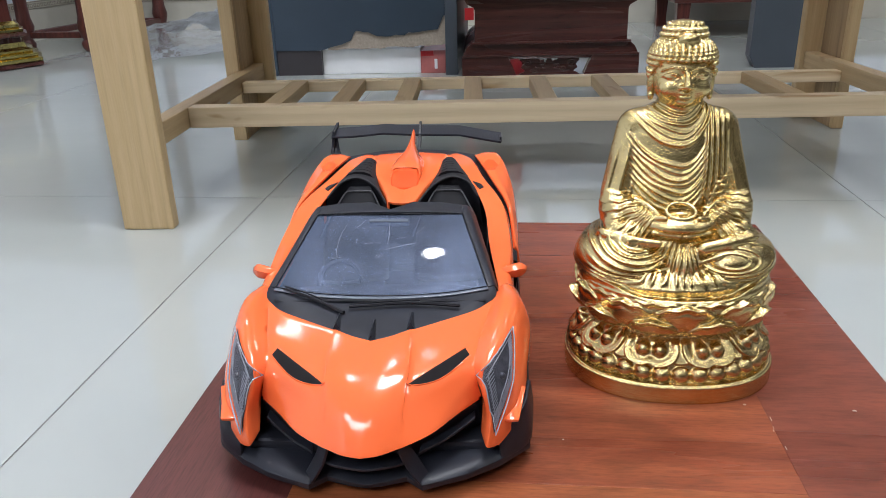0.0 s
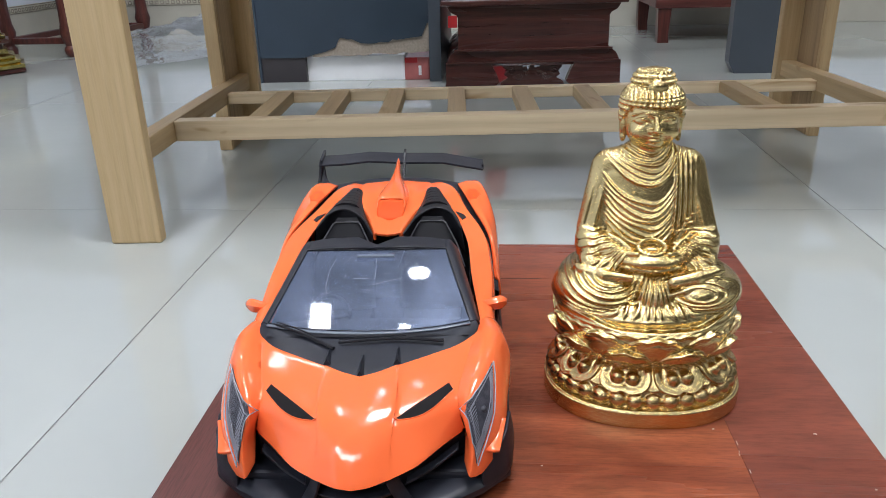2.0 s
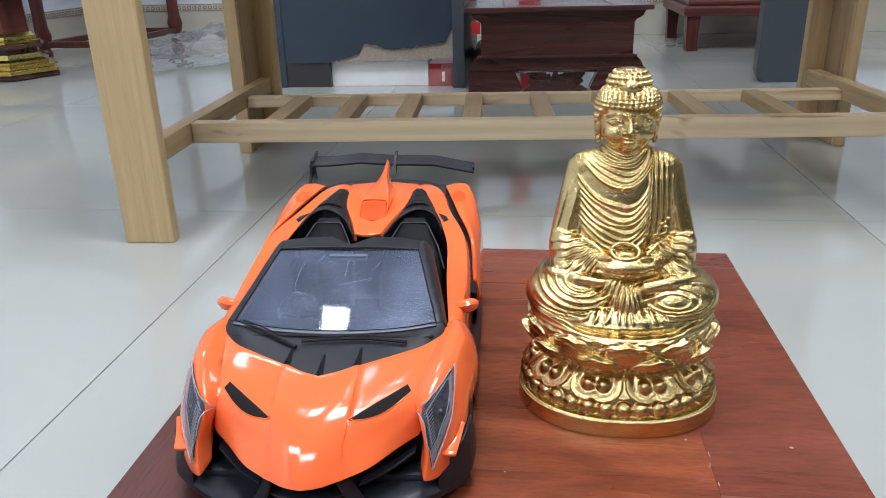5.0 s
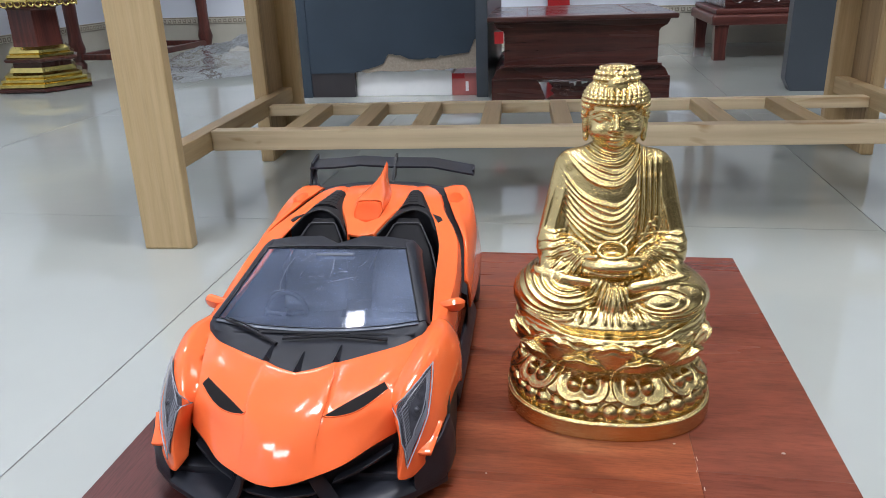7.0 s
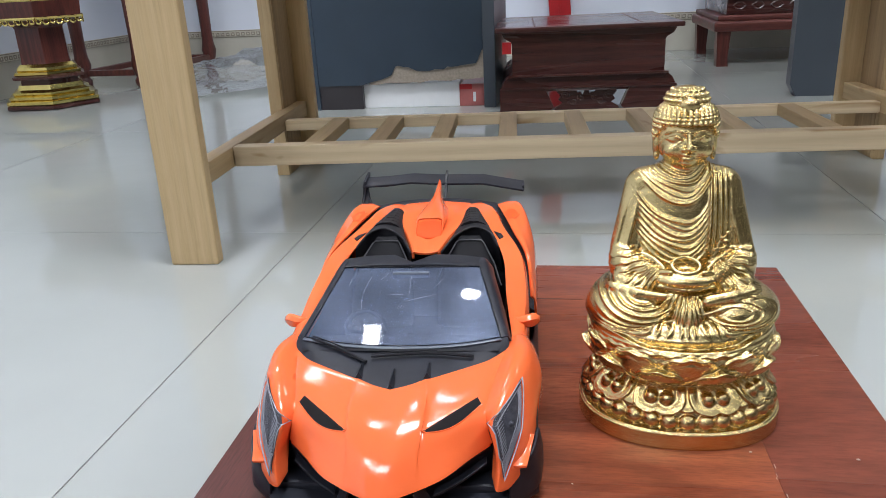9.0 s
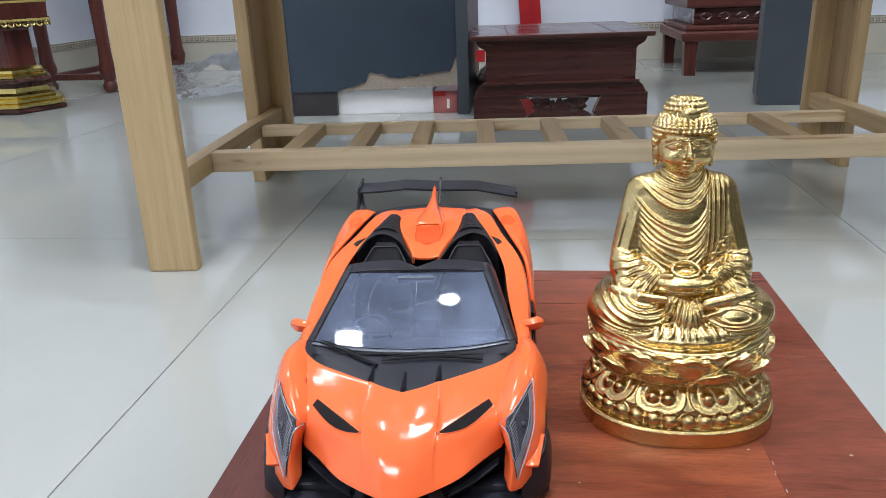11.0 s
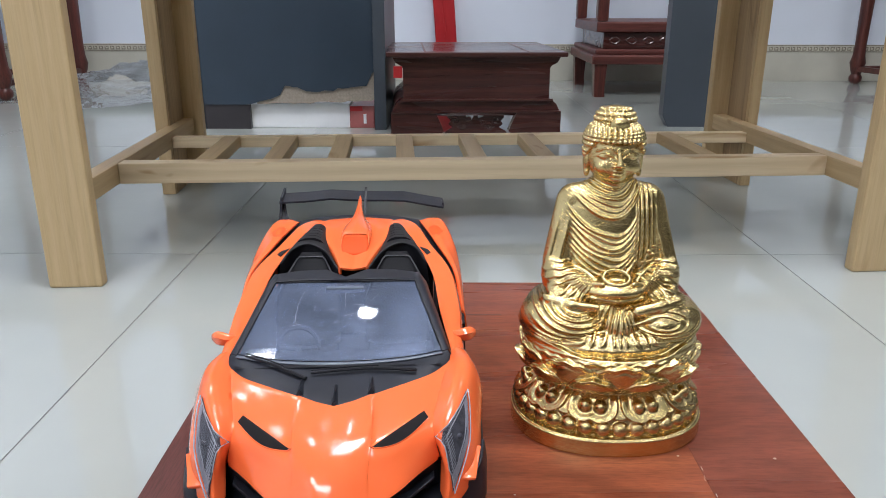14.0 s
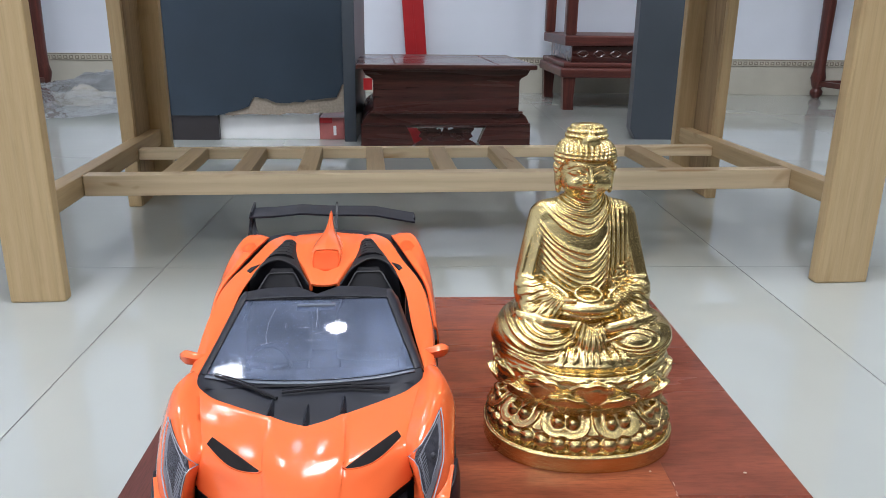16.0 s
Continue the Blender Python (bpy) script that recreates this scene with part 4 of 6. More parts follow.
# neck, face and ears
capsule((0, 13.6, 104), (0, 12.6, 115), 7.0, 6.6, 1.5)
ellipsoid((0, 14.0, 123.2), (11.9, 12.0, 13.0), 2.0)
ellipsoid((0, 10.2, 117.4), (9.4, 8.4, 5.8), 4.0)
ellipsoid((0, 3.9, 113.4), (3.0, 2.2, 1.9), 1.6, pad=3)
for sx in (-1, 1):
    s, x, y, z = region((sx * 5 - 6, -3, 120), (sx * 5 + 6, 9, 128))
    carve(s, (np.sqrt(((x - sx * 5.0) / 4.2) ** 2 + ((y - 1.4) / 1.6) ** 2 + ((z - 123.9) / 1.9) ** 2) - 1) * 1.5, 0.8)
    ellipsoid((sx * 6.0, 5.2, 118.4), (3.8, 3.0, 3.2), 2.0, pad=3)
    ellipsoid((sx * 5.1, 4.2, 123.2), (3.2, 1.6, 1.5), 0.3, pad=3)
    chain(((sx * 2.0, 2.5, 122.6), (sx * 3.6, 2.3, 123.9), (sx * 5.6, 2.8, 124.4), (sx * 7.4, 4.0, 124.0), (sx * 8.9, 5.6, 123.2)), (0.35, 0.45, 0.5, 0.45, 0.3), 0.25)
    chain(((sx * 2.0, 2.5, 122.6), (sx * 4.0, 2.7, 122.1), (sx * 6.4, 3.6, 122.2), (sx * 8.6, 5.5, 123.0)), (0.3, 0.35, 0.35, 0.25), 0.25)
    chain(((sx * 1.3, 1.7, 125.5), (sx * 3.4, 1.9, 126.6), (sx * 6.2, 3.0, 126.8), (sx * 9.4, 6.0, 125.2)), (0.35, 0.45, 0.45, 0.3), 0.6)
    ellipsoid((sx * 1.9, 1.2, 119.4), (1.3, 1.3, 1.05), 0.5, pad=3)
    chain(((0, 1.3, 116.9), (sx * 1.1, 1.2, 117.2), (sx * 3.2, 2.6, 116.9)), (0.6, 0.7, 0.35), 0.3)
    chain(((0, 1.7, 115.2), (sx * 1.6, 1.9, 115.4), (sx * 3.0, 2.8, 116.2)), (0.85, 0.75, 0.35), 0.3)
    ellipsoid((sx * 11.9, 14.6, 119.8), (1.4, 3.0, 6.0), 0.6, pad=2)
    ellipsoid((sx * 11.6, 13.4, 114.6), (1.3, 1.7, 2.2), 0.5, pad=2)
capsule((0, 2.0, 125.2), (0, -0.9, 120.2), 0.8, 1.35, 1.0)
ellipsoid((0, -0.6, 119.8), (1.5, 1.3, 1.2), 0.6, pad=3)
ellipsoid((0, 1.6, 126.3), (0.7, 0.6, 0.7), 0.2, pad=2)


# hair of small curls, topknot and jewel
def above_brow(x, y, z):
    return 129.6 - 0.00012 * x * x * x * x - 0.75 * np.clip(y - 6, 0, 14) - z


CAP = 2.8
s, x, y, z = region((-15, -1, 116), (15, 29, 140))
cap = ((np.abs(x / 12.9) ** 2 + np.abs((y - 14.5) / 13.2) ** 2) ** (CAP / 2) + np.abs((z - 126.5) / 10.6) ** CAP) ** (1 / CAP)
join(s, np.maximum((cap - 1) * 11, above_brow(x, y, z)), 0.3)
s, x, y, z = region((-12, 2, 130), (12, 27, 147))
knot = (((x / 8.6) ** 2 + ((y - 14.8) / 8.6) ** 2) ** 1.15 + np.abs((z - 137.4) / 6.4) ** 2.3) ** (1 / 2.3)
join(s, (knot - 1) * 6.2, 0.8)


def curls(c, r, rows, size, z_from, z_to):
    for k in range(rows):
        t = z_from + (z_to - z_from) * k / max(rows - 1, 1)
        ring_r = math.cos(t) ** (2 / CAP)
        n = max(int(2 * math.pi * ring_r * r[0] / (size * 2.05)), 4)
        for i in range(n):
            a = 2 * math.pi * (i + 0.5 * (k % 2)) / n
            p = (c[0] + r[0] * ring_r * math.cos(a), c[1] + r[1] * ring_r * math.sin(a), c[2] + r[2] * math.copysign(abs(math.sin(t)) ** (2 / CAP), t))
            if p[1] < 22 and above_brow(np.float32(p[0]), np.float32(p[1]), np.float32(p[2])) < 0.3:
                ellipsoid(p, (size, size, size * 0.95), 0.15, pad=1.2)


curls((0, 14.5, 126.5), (13.0, 13.3, 10.7), 11, 1.12, -0.40, 1.05)
for k, (zr, rr) in enumerate(((136.2, 8.7), (138.2, 8.7), (140.2, 7.9), (142.0, 6.3))):
    n = int(2 * math.pi * rr / 2.1)
    for i in range(n):
        a = 2 * math.pi * (i + 0.5 * (k % 2)) / n
        ellipsoid((rr * math.cos(a), 14.8 + rr * math.sin(a), zr), (1.0, 1.0, 0.95), 0.15, pad=1.2)
for a in (-2.3, -1.95, -1.6, -1.2, -0.85):
    px, py_ = 4.6 * math.cos(a), 14.8 + 4.6 * math.sin(a)
    s, x, y, z = region((px - 2, py_ - 2, 140), (px + 2, py_ + 2, 146))
    carve(s, np.sqrt((x - px) ** 2 + (y - py_) ** 2 + ((z - 143.0) / 1.8) ** 2) - 0.62, 0.2)
ellipsoid((0, 5.6, 136.6), (4.0, 2.5, 3.2), 0.4, pad=2)


def surface_net(f, xs, ys, zs):
    """The field's zero surface as one quad mesh."""
    neg = f < 0
    n = np.array(f.shape) - 1
    count = np.zeros(n, np.int8)
    corners = [(i, j, k) for i in (0, 1) for j in (0, 1) for k in (0, 1)]
    for i, j, k in corners:
        count += neg[i:n[0] + i, j:n[1] + j, k:n[2] + k]
    cells = np.argwhere((count > 0) & (count < 8))
    index = np.full(n, -1, np.int32)
    index[tuple(cells.T)] = np.arange(len(cells))
    total, hits = np.zeros((len(cells), 3)), np.zeros(len(cells))
    for a in corners:
        for ax in range(3):
            if a[ax]:
                continue
            b = list(a)
            b[ax] = 1
            fa, fb = f[tuple((cells + a).T)], f[tuple((cells + b).T)]
            cross = (fa < 0) != (fb < 0)
            w = np.where(cross, fa / np.where(cross, fa - fb, 1), 0)
            p = np.repeat(np.array([a], float), len(cells), 0)
            p[:, ax] = w
            total += p * cross[:, None]
            hits += cross
    place = cells + total / np.maximum(hits, 1)[:, None]
    verts = np.stack([xs[0] + place[:, 0] * STEP, ys[0] + place[:, 1] * STEP, zs[0] + place[:, 2] * STEP], 1)
    quads = []
    for ax in range(3):
        u, v = [k for k in range(3) if k != ax]
        lo, hi = [slice(None)] * 3, [slice(None)] * 3
        lo[ax], hi[ax] = slice(0, -1), slice(1, None)
        change = neg[tuple(lo)] != neg[tuple(hi)]
        e = np.argwhere(change)
        e = e[(e[:, u] > 0) & (e[:, v] > 0) & (e[:, u] < n[u]) & (e[:, v] < n[v])]
        flip = neg[tuple(e.T)]
        du, dv = np.eye(3, dtype=int)[u], np.eye(3, dtype=int)[v]
        ring = [index[tuple((e - o).T)] for o in (du * 0, du, du + dv, dv)]
        qd = np.stack(ring, 1)
        if ax == 1:
            flip = ~flip
        qd[~flip] = qd[~flip][:, ::-1]
        quads.append(qd)
    return verts, np.concatenate(quads)


verts, quads = surface_net(field, GX, GY, GZ)
me = bpy.data.meshes.new("statue")
me.vertices.add(len(verts))
me.vertices.foreach_set("co", (verts * 0.001).astype(np.float32).ravel())
me.loops.add(quads.size)
me.loops.foreach_set("vertex_index", quads.astype(np.int32).ravel())
me.polygons.add(len(quads))
me.polygons.foreach_set("loop_start", np.arange(0, quads.size, 4, dtype=np.int32))
me.update(calc_edges=True)
me.validate()
me.shade_smooth()
me.materials.append(M_GOLD)
statue = tagged(new("statue", me), "gold-leafed seated robed statue on a lotus base, holding a bowl", "statue")
statue.matrix_world = pose(0.0668, 0.2975, BZ)
del field

# ---- the orange toy car ----
from mathutils.bvhtree import BVHTree

M_ORANGE = material("orange_gloss_plastic", (0.95, 0.165, 0.048), 0.1, coat=0.2)
M_ORANGE.node_tree.nodes["Principled BSDF"].inputs["Coat Roughness"].default_value = 0.10
vec = mapped(M_ORANGE)
roughness(M_ORANGE, noise_node(M_ORANGE, vec, 0.15, 4), 0.09, 0.15)
bump(M_ORANGE, noise_node(M_ORANGE, vec, 0.08, 2), 0.05, 0.0004)
M_ORANGE_IN = speckled("orange_scoop_plastic", (0.92, 0.090, 0.014), 0.06, 60, (0.6, 0.7))
M_ORANGE_IN.node_tree.nodes["Principled BSDF"].inputs["Specular IOR Level"].default_value = 0.2
M_BLACK = speckled("matt_black_plastic", (0.018, 0.020, 0.028), 0.2, 0.1, (0.34, 0.5), 0.2, fine=4.0, dist=0.0001)
M_BLACK.node_tree.nodes["Principled BSDF"].inputs["Specular IOR Level"].default_value = 0.3
M_INNER = speckled("dull_black_plastic", (0.020, 0.020, 0.024), 0.2, 0.1, (0.5, 0.7), fine=3.0)
M_INNER.node_tree.nodes["Principled BSDF"].inputs["Specular IOR Level"].default_value = 0.16
M_BOWL = speckled("grey_foil", (0.070, 0.070, 0.085), 0.5, 0.3, (0.28, 0.45), 0.2, metal=0.2, fine=2.0, dist=0.0002)
M_SATIN = speckled("satin_black_plastic", (0.014, 0.014, 0.017), 0.2, 0.1, (0.4, 0.55), 0.15, fine=4.0, dist=0.0001)
M_SATIN.node_tree.nodes["Principled BSDF"].inputs["Specular IOR Level"].default_value = 0.3
M_SEAT = speckled("seat_black_plastic", (0.008, 0.008, 0.010), 0.2, 80, (0.5, 0.65))
M_SEAT.node_tree.nodes["Principled BSDF"].inputs["Specular IOR Level"].default_value = 0.14
M_FLANGE = speckled("pale_clear_flange", (0.14, 0.16, 0.20), 0.2, 80, (0.15, 0.3))
M_PIPING = speckled("grey_piping", (0.062, 0.062, 0.07), 0.1, 80, (0.4, 0.5))
M_TYRE = speckled("black_rubber", (0.013, 0.013, 0.013), 0.2, 60, (0.6, 0.75))
M_RIM = material("silver_plastic", (0.6, 0.6, 0.62), 0.25, 0.9)
M_CHROME = material("reflector_foil", (0.34, 0.35, 0.40), 0.3, 0.4)
M_VENT = material("vent_black_plastic", (0.012, 0.010, 0.011), 0.75, spec=0.15)
M_SCUFF = speckled("whitish_scuff", (0.27, 0.305, 0.38), 0.2, 60, (0.5, 0.6))
M_LENS = clear("clear_lens", (0.92, 0.93, 0.95), 0.03)[0]
M_EDGE = speckled("clear_plastic_edge", (0.36, 0.37, 0.41), 0.2, 0.5, (0.1, 0.2))
M_RIMCLEAR = clear("clear_screen_edge", (0.45, 0.44, 0.47), 0.3, gloss=0.5)[0]
# the windscreen: tinted, scratched and a little dusty
M_GLASS, n_, l_, out_, mix_ = clear("scratched_windscreen", (0.40, 0.48, 0.66), 0.035)
dust, dmix, tc = n_.new("ShaderNodeBsdfDiffuse"), n_.new("ShaderNodeMixShader"), n_.new("ShaderNodeTexCoord")
dust.inputs["Color"].default_value = (0.40, 0.54, 0.95, 1)


def scratch_layer(turn, scale, stretch, lo, hi, top):
    tn, mp, nz, mr = n_.new("ShaderNodeMapping"), n_.new("ShaderNodeMapping"), n_.new("ShaderNodeTexNoise"), n_.new("ShaderNodeMapRange")
    tn.inputs["Rotation"].default_value, tn.inputs["Scale"].default_value = (0, 0, turn), (1, 1, 0)
    mp.inputs["Scale"].default_value = (1, stretch, 1)
    l_.new(tc.outputs["Object"], tn.inputs["Vector"])
    l_.new(tn.outputs["Vector"], mp.inputs["Vector"])
    l_.new(mp.outputs["Vector"], nz.inputs["Vector"])
    nz.inputs["Scale"].default_value, nz.inputs["Detail"].default_value = scale, 1
    mr.inputs["From Min"].default_value, mr.inputs["From Max"].default_value = lo, hi
    mr.inputs["To Min"].default_value, mr.inputs["To Max"].default_value = 0.0, top
    l_.new(nz.outputs["Fac"], mr.inputs["Value"])
    return mr.outputs["Result"]


total = None
for args in ((0.0, 0.045, 1.0, 0.42, 0.70, 0.06), (0.0, 0.5, 1.0, 0.46, 0.76, 0.05), (0.0, 2.0, 1.0, 0.44, 0.76, 0.12), (0.0, 1.7, 1.0, 0.66, 0.82, 0.2), (-1.1, 1.6, 0.04, 0.60, 0.74, 0.03), (1.45, 1.3, 0.05, 0.58, 0.76, 0.05), (-0.5, 1.2, 0.03, 0.64, 0.76, 0.04)):
    o = scratch_layer(*args)
    if total is None:
        total = o
    else:
        ad = n_.new("ShaderNodeMath")
        ad.operation, ad.use_clamp = "ADD", True
        l_.new(total, ad.inputs[0])
        l_.new(o, ad.inputs[1])
        total = ad.outputs[0]
base_ = n_.new("ShaderNodeMath")
base_.operation, base_.use_clamp = "ADD", True
base_.inputs[1].default_value = 0.034
l_.new(total, base_.inputs[0])
l_.new(base_.outputs[0], dmix.inputs[0])
l_.new(mix_.outputs[0], dmix.inputs[1])
hazy, hmix = n_.new("ShaderNodeBsdfGlossy"), n_.new("ShaderNodeMixShader")
hazy.inputs["Roughness"].default_value, hazy.inputs["Color"].default_value = 0.32, (0.62, 0.74, 1.0, 1)
hmix.inputs[0].default_value = 0.45
l_.new(dust.outputs[0], hmix.inputs[1])
l_.new(hazy.outputs[0], hmix.inputs[2])
l_.new(hmix.outputs[0], dmix.inputs[2])
l_.new(dmix.outputs[0], out_.inputs["Surface"])

CAR = pose(-0.0481, 0.21, BZ, 0, 0, 2.9) @ Matrix.Scale(0.001, 4)
car = thing("toy_car", "glossy orange open-top toy sports car with black trim", "toy car", CAR)


def spline(pts, n, smooth=True):
    """n + 1 points evenly along control points, through them all."""
    pts = [Vector(p) for p in pts]
    out = []
    m = len(pts) - 1
    for i in range(n + 1):
        f = min(i / n * m, m - 1e-9)
        k, u = int(f), f - int(f)
        p1, p2 = pts[k], pts[k + 1]
        if not smooth:
            out.append(p1.lerp(p2, u))
            continue
        p0 = pts[k - 1] if k > 0 else p1 * 2 - p2
        p3 = pts[k + 2] if k + 2 <= m else p2 * 2 - p1
        out.append(0.5 * ((2 * p1) + (p2 - p0) * u + (2 * p0 - 5 * p1 + 4 * p2 - p3) * u * u + (3 * p1 - p0 - 3 * p2 + p3) * u ** 3))
    return out


def add_patch(bm, rows, nu=10, nv=12, su=True, sv=True):
    """A smooth skin through rows of control points."""
    fine = [spline(r, nu, su) for r in rows]
    cols = [spline([r[i] for r in fine], nv, sv) for i in range(nu + 1)]
    vs = [[bm.verts.new(cols[i][j]) for i in range(nu + 1)] for j in range(nv + 1)]
    for j in range(nv):
        for i in range(nu):
            f = (vs[j][i], vs[j][i + 1], vs[j + 1][i + 1], vs[j + 1][i])
            if len({tuple(round(c, 4) for c in v.co) for v in f}) == 4:
                bm.faces.new(f)
    return vs


def mirror(bm):
    r = bmesh.ops.duplicate(bm, geom=bm.verts[:] + bm.edges[:] + bm.faces[:])
    for e in r["geom"]:
        if isinstance(e, bmesh.types.BMVert):
            e.co.x = -e.co.x
    bmesh.ops.remove_doubles(bm, verts=bm.verts, dist=0.02)


def thicken(ob, t, bevel=0.0):
    m = ob.modifiers.new("thickness", "SOLIDIFY")
    m.thickness, m.offset = t, -1
    if bevel:
        b = ob.modifiers.new("edge", "BEVEL")
        b.width, b.segments, b.limit_method, b.angle_limit = bevel, 2, "ANGLE", radians(50)
    return ob


def flipped(rows):
    return [[(-x, y, z) for x, y, z in r] for r in rows]


def up_normals(bm, want=(0, -0.3, 1)):
    bmesh.ops.recalc_face_normals(bm, faces=bm.faces)
    tot = sum((f.normal * f.calc_area() for f in bm.faces), Vector())
    if tot.dot(Vector(want)) < 0:
        bmesh.ops.reverse_faces(bm, faces=bm.faces)


def skin(name, bm, mat, parent, t=0.0, bevel=0.0, label="", smooth=32, want=(0, -0.3, 1)):
    up_normals(bm, want)
    me = bpy.data.meshes.new(name)
    bm.to_mesh(me)
    bm.free()
    me.materials.append(mat)
    me.shade_smooth()
    me.set_sharp_from_angle(angle=radians(smooth))
    ob = tagged(new(name, me), label)
    ob.parent = parent
    if t:
        thicken(ob, t, bevel)
    return ob


# hood with its raised middle
HOOD = [
    [(0, 17.3, 44.5), (7, 19.8, 45.1), (13.6, 23.6, 45.7), (15.0, 24.4, 45.4), (28, 31.6, 46.1), (37, 37.3, 46.6), (43.5, 45.0, 47.0)],
    [(0, 8.5, 42.0), (7, 8.8, 42.2), (14.2, 9.6, 41.9), (15.2, 9.9, 40.6), (25, 14, 41.6), (34, 22, 43.6), (39.5, 27, 44.2)],
    [(0, -1.5, 38.8), (7, -1.2, 38.7), (13.4, -0.3, 38.0), (14.6, 0.2, 36.8), (23, 3.2, 37.0), (31, 9, 38.8), (36.6, 14, 40.0)],
    [(0, -11, 32.6), (6.5, -10.4, 32.4), (12.6, -8.2, 31.4), (13.8, -7.4, 30.8), (23, -1.8, 31.0), (31, 4.4, 33.0), (37.0, 9.0, 35.0)],
    [(0, -19.5, 22.2), (6.0, -18.3, 22.5), (11.6, -15.6, 23.0), (14.4, -14.0, 23.2), (22.5, -8.6, 24.2), (31, 0.8, 25.6), (39.0, 9.0, 26.6)],
]
hb = bmesh.new()
add_patch(hb, HOOD, 30, 24, True, True)
mirror(hb)
FENDER = [
    [(45.5, 57.0, 46.6), (48.5, 60.0, 47.0), (53.0, 61, 44.0), (57.0, 61, 34), (57.0, 62, 16)],
    [(43.5, 45.0, 47.0), (48.5, 46, 48.8), (53.6, 47, 46.4), (58.0, 48, 36), (58.2, 50, 25)],
    [(39.5, 27, 44.2), (46.5, 30, 48.2), (51.6, 32, 46.2), (56.2, 33, 36), (57.0, 34, 29)],
    [(36.6, 14, 40.0), (42.6, 14.5, 43.8), (48.6, 18, 42.8), (53.4, 18, 34), (55.0, 18, 27)],
    [(37.0, 9.0, 35.0), (39.4, 4.6, 37.4), (45.0, 6.4, 35.6), (50.4, 8.0, 29), (52.2, 8.0, 23)],
    [(39.0, 9.0, 26.6), (41.0, -1.0, 26.0), (44.6, 0.2, 25.0), (47.8, 2.0, 22), (49.2, 3.0, 18)],
    [(38.6, 2.0, 17.6), (40.2, -4.6, 16.2), (42.2, -4.2, 15.6), (44.0, -2.6, 15.2), (45.0, -1.6, 14.8)],
]
fb = bmesh.new()
add_patch(fb, FENDER, 18, 30)
mirror(fb)
nose = bmesh.new()
for src in (hb, fb):
    tmp = bpy.data.meshes.new("t")
    src.to_mesh(tmp)
    nose.from_mesh(tmp)
    bpy.data.meshes.remove(tmp)
    src.free()
bmesh.ops.remove_doubles(nose, verts=nose.verts, dist=0.35)
up_normals(nose)
tree = BVHTree.FromBMesh(nose)
body = skin("front_body", nose, M_ORANGE, car, 1.1, 0.3, "glossy orange hood and front wings")


def drape(shape, way, lift, n=8, m=8):
    """A sheet laid on the body along a direction and lifted off it. shape: four corners, or a function of two shares."""
    if not callable(shape):
        a, b, c, d = [Vector(k) for k in shape]

        def shape(f, g):
            return a.lerp(b, f).lerp(d.lerp(c, f), g)
    way = Vector(way).normalized()
    bm = bmesh.new()
    vs = []
    for i in range(n + 1):
        row = []
        for j in range(m + 1):
            p = Vector(shape(i / n, j / m))
            hit, nor, _, _ = tree.ray_cast(p - way * 40, way)
            if hit is None:
                hit, nor, _, _ = tree.find_nearest(p)
            if nor.dot(way) > 0:
                nor = -nor
            row.append(bm.verts.new(hit + nor * lift))
        vs.append(row)
    for i in range(n):
        for j in range(m):
            bm.faces.new((vs[i][j], vs[i + 1][j], vs[i + 1][j + 1], vs[i][j + 1]))
    return bm, vs


def outline(vs):
    n, m = len(vs) - 1, len(vs[0]) - 1
    return [vs[i][0].co.copy() for i in range(n)] + [vs[n][j].co.copy() for j in range(m)] + [vs[n - i][m].co.copy() for i in range(n)] + [vs[0][m - j].co.copy() for j in range(m)]


def mx(p, s):
    return (p[0] * s, p[1], p[2])


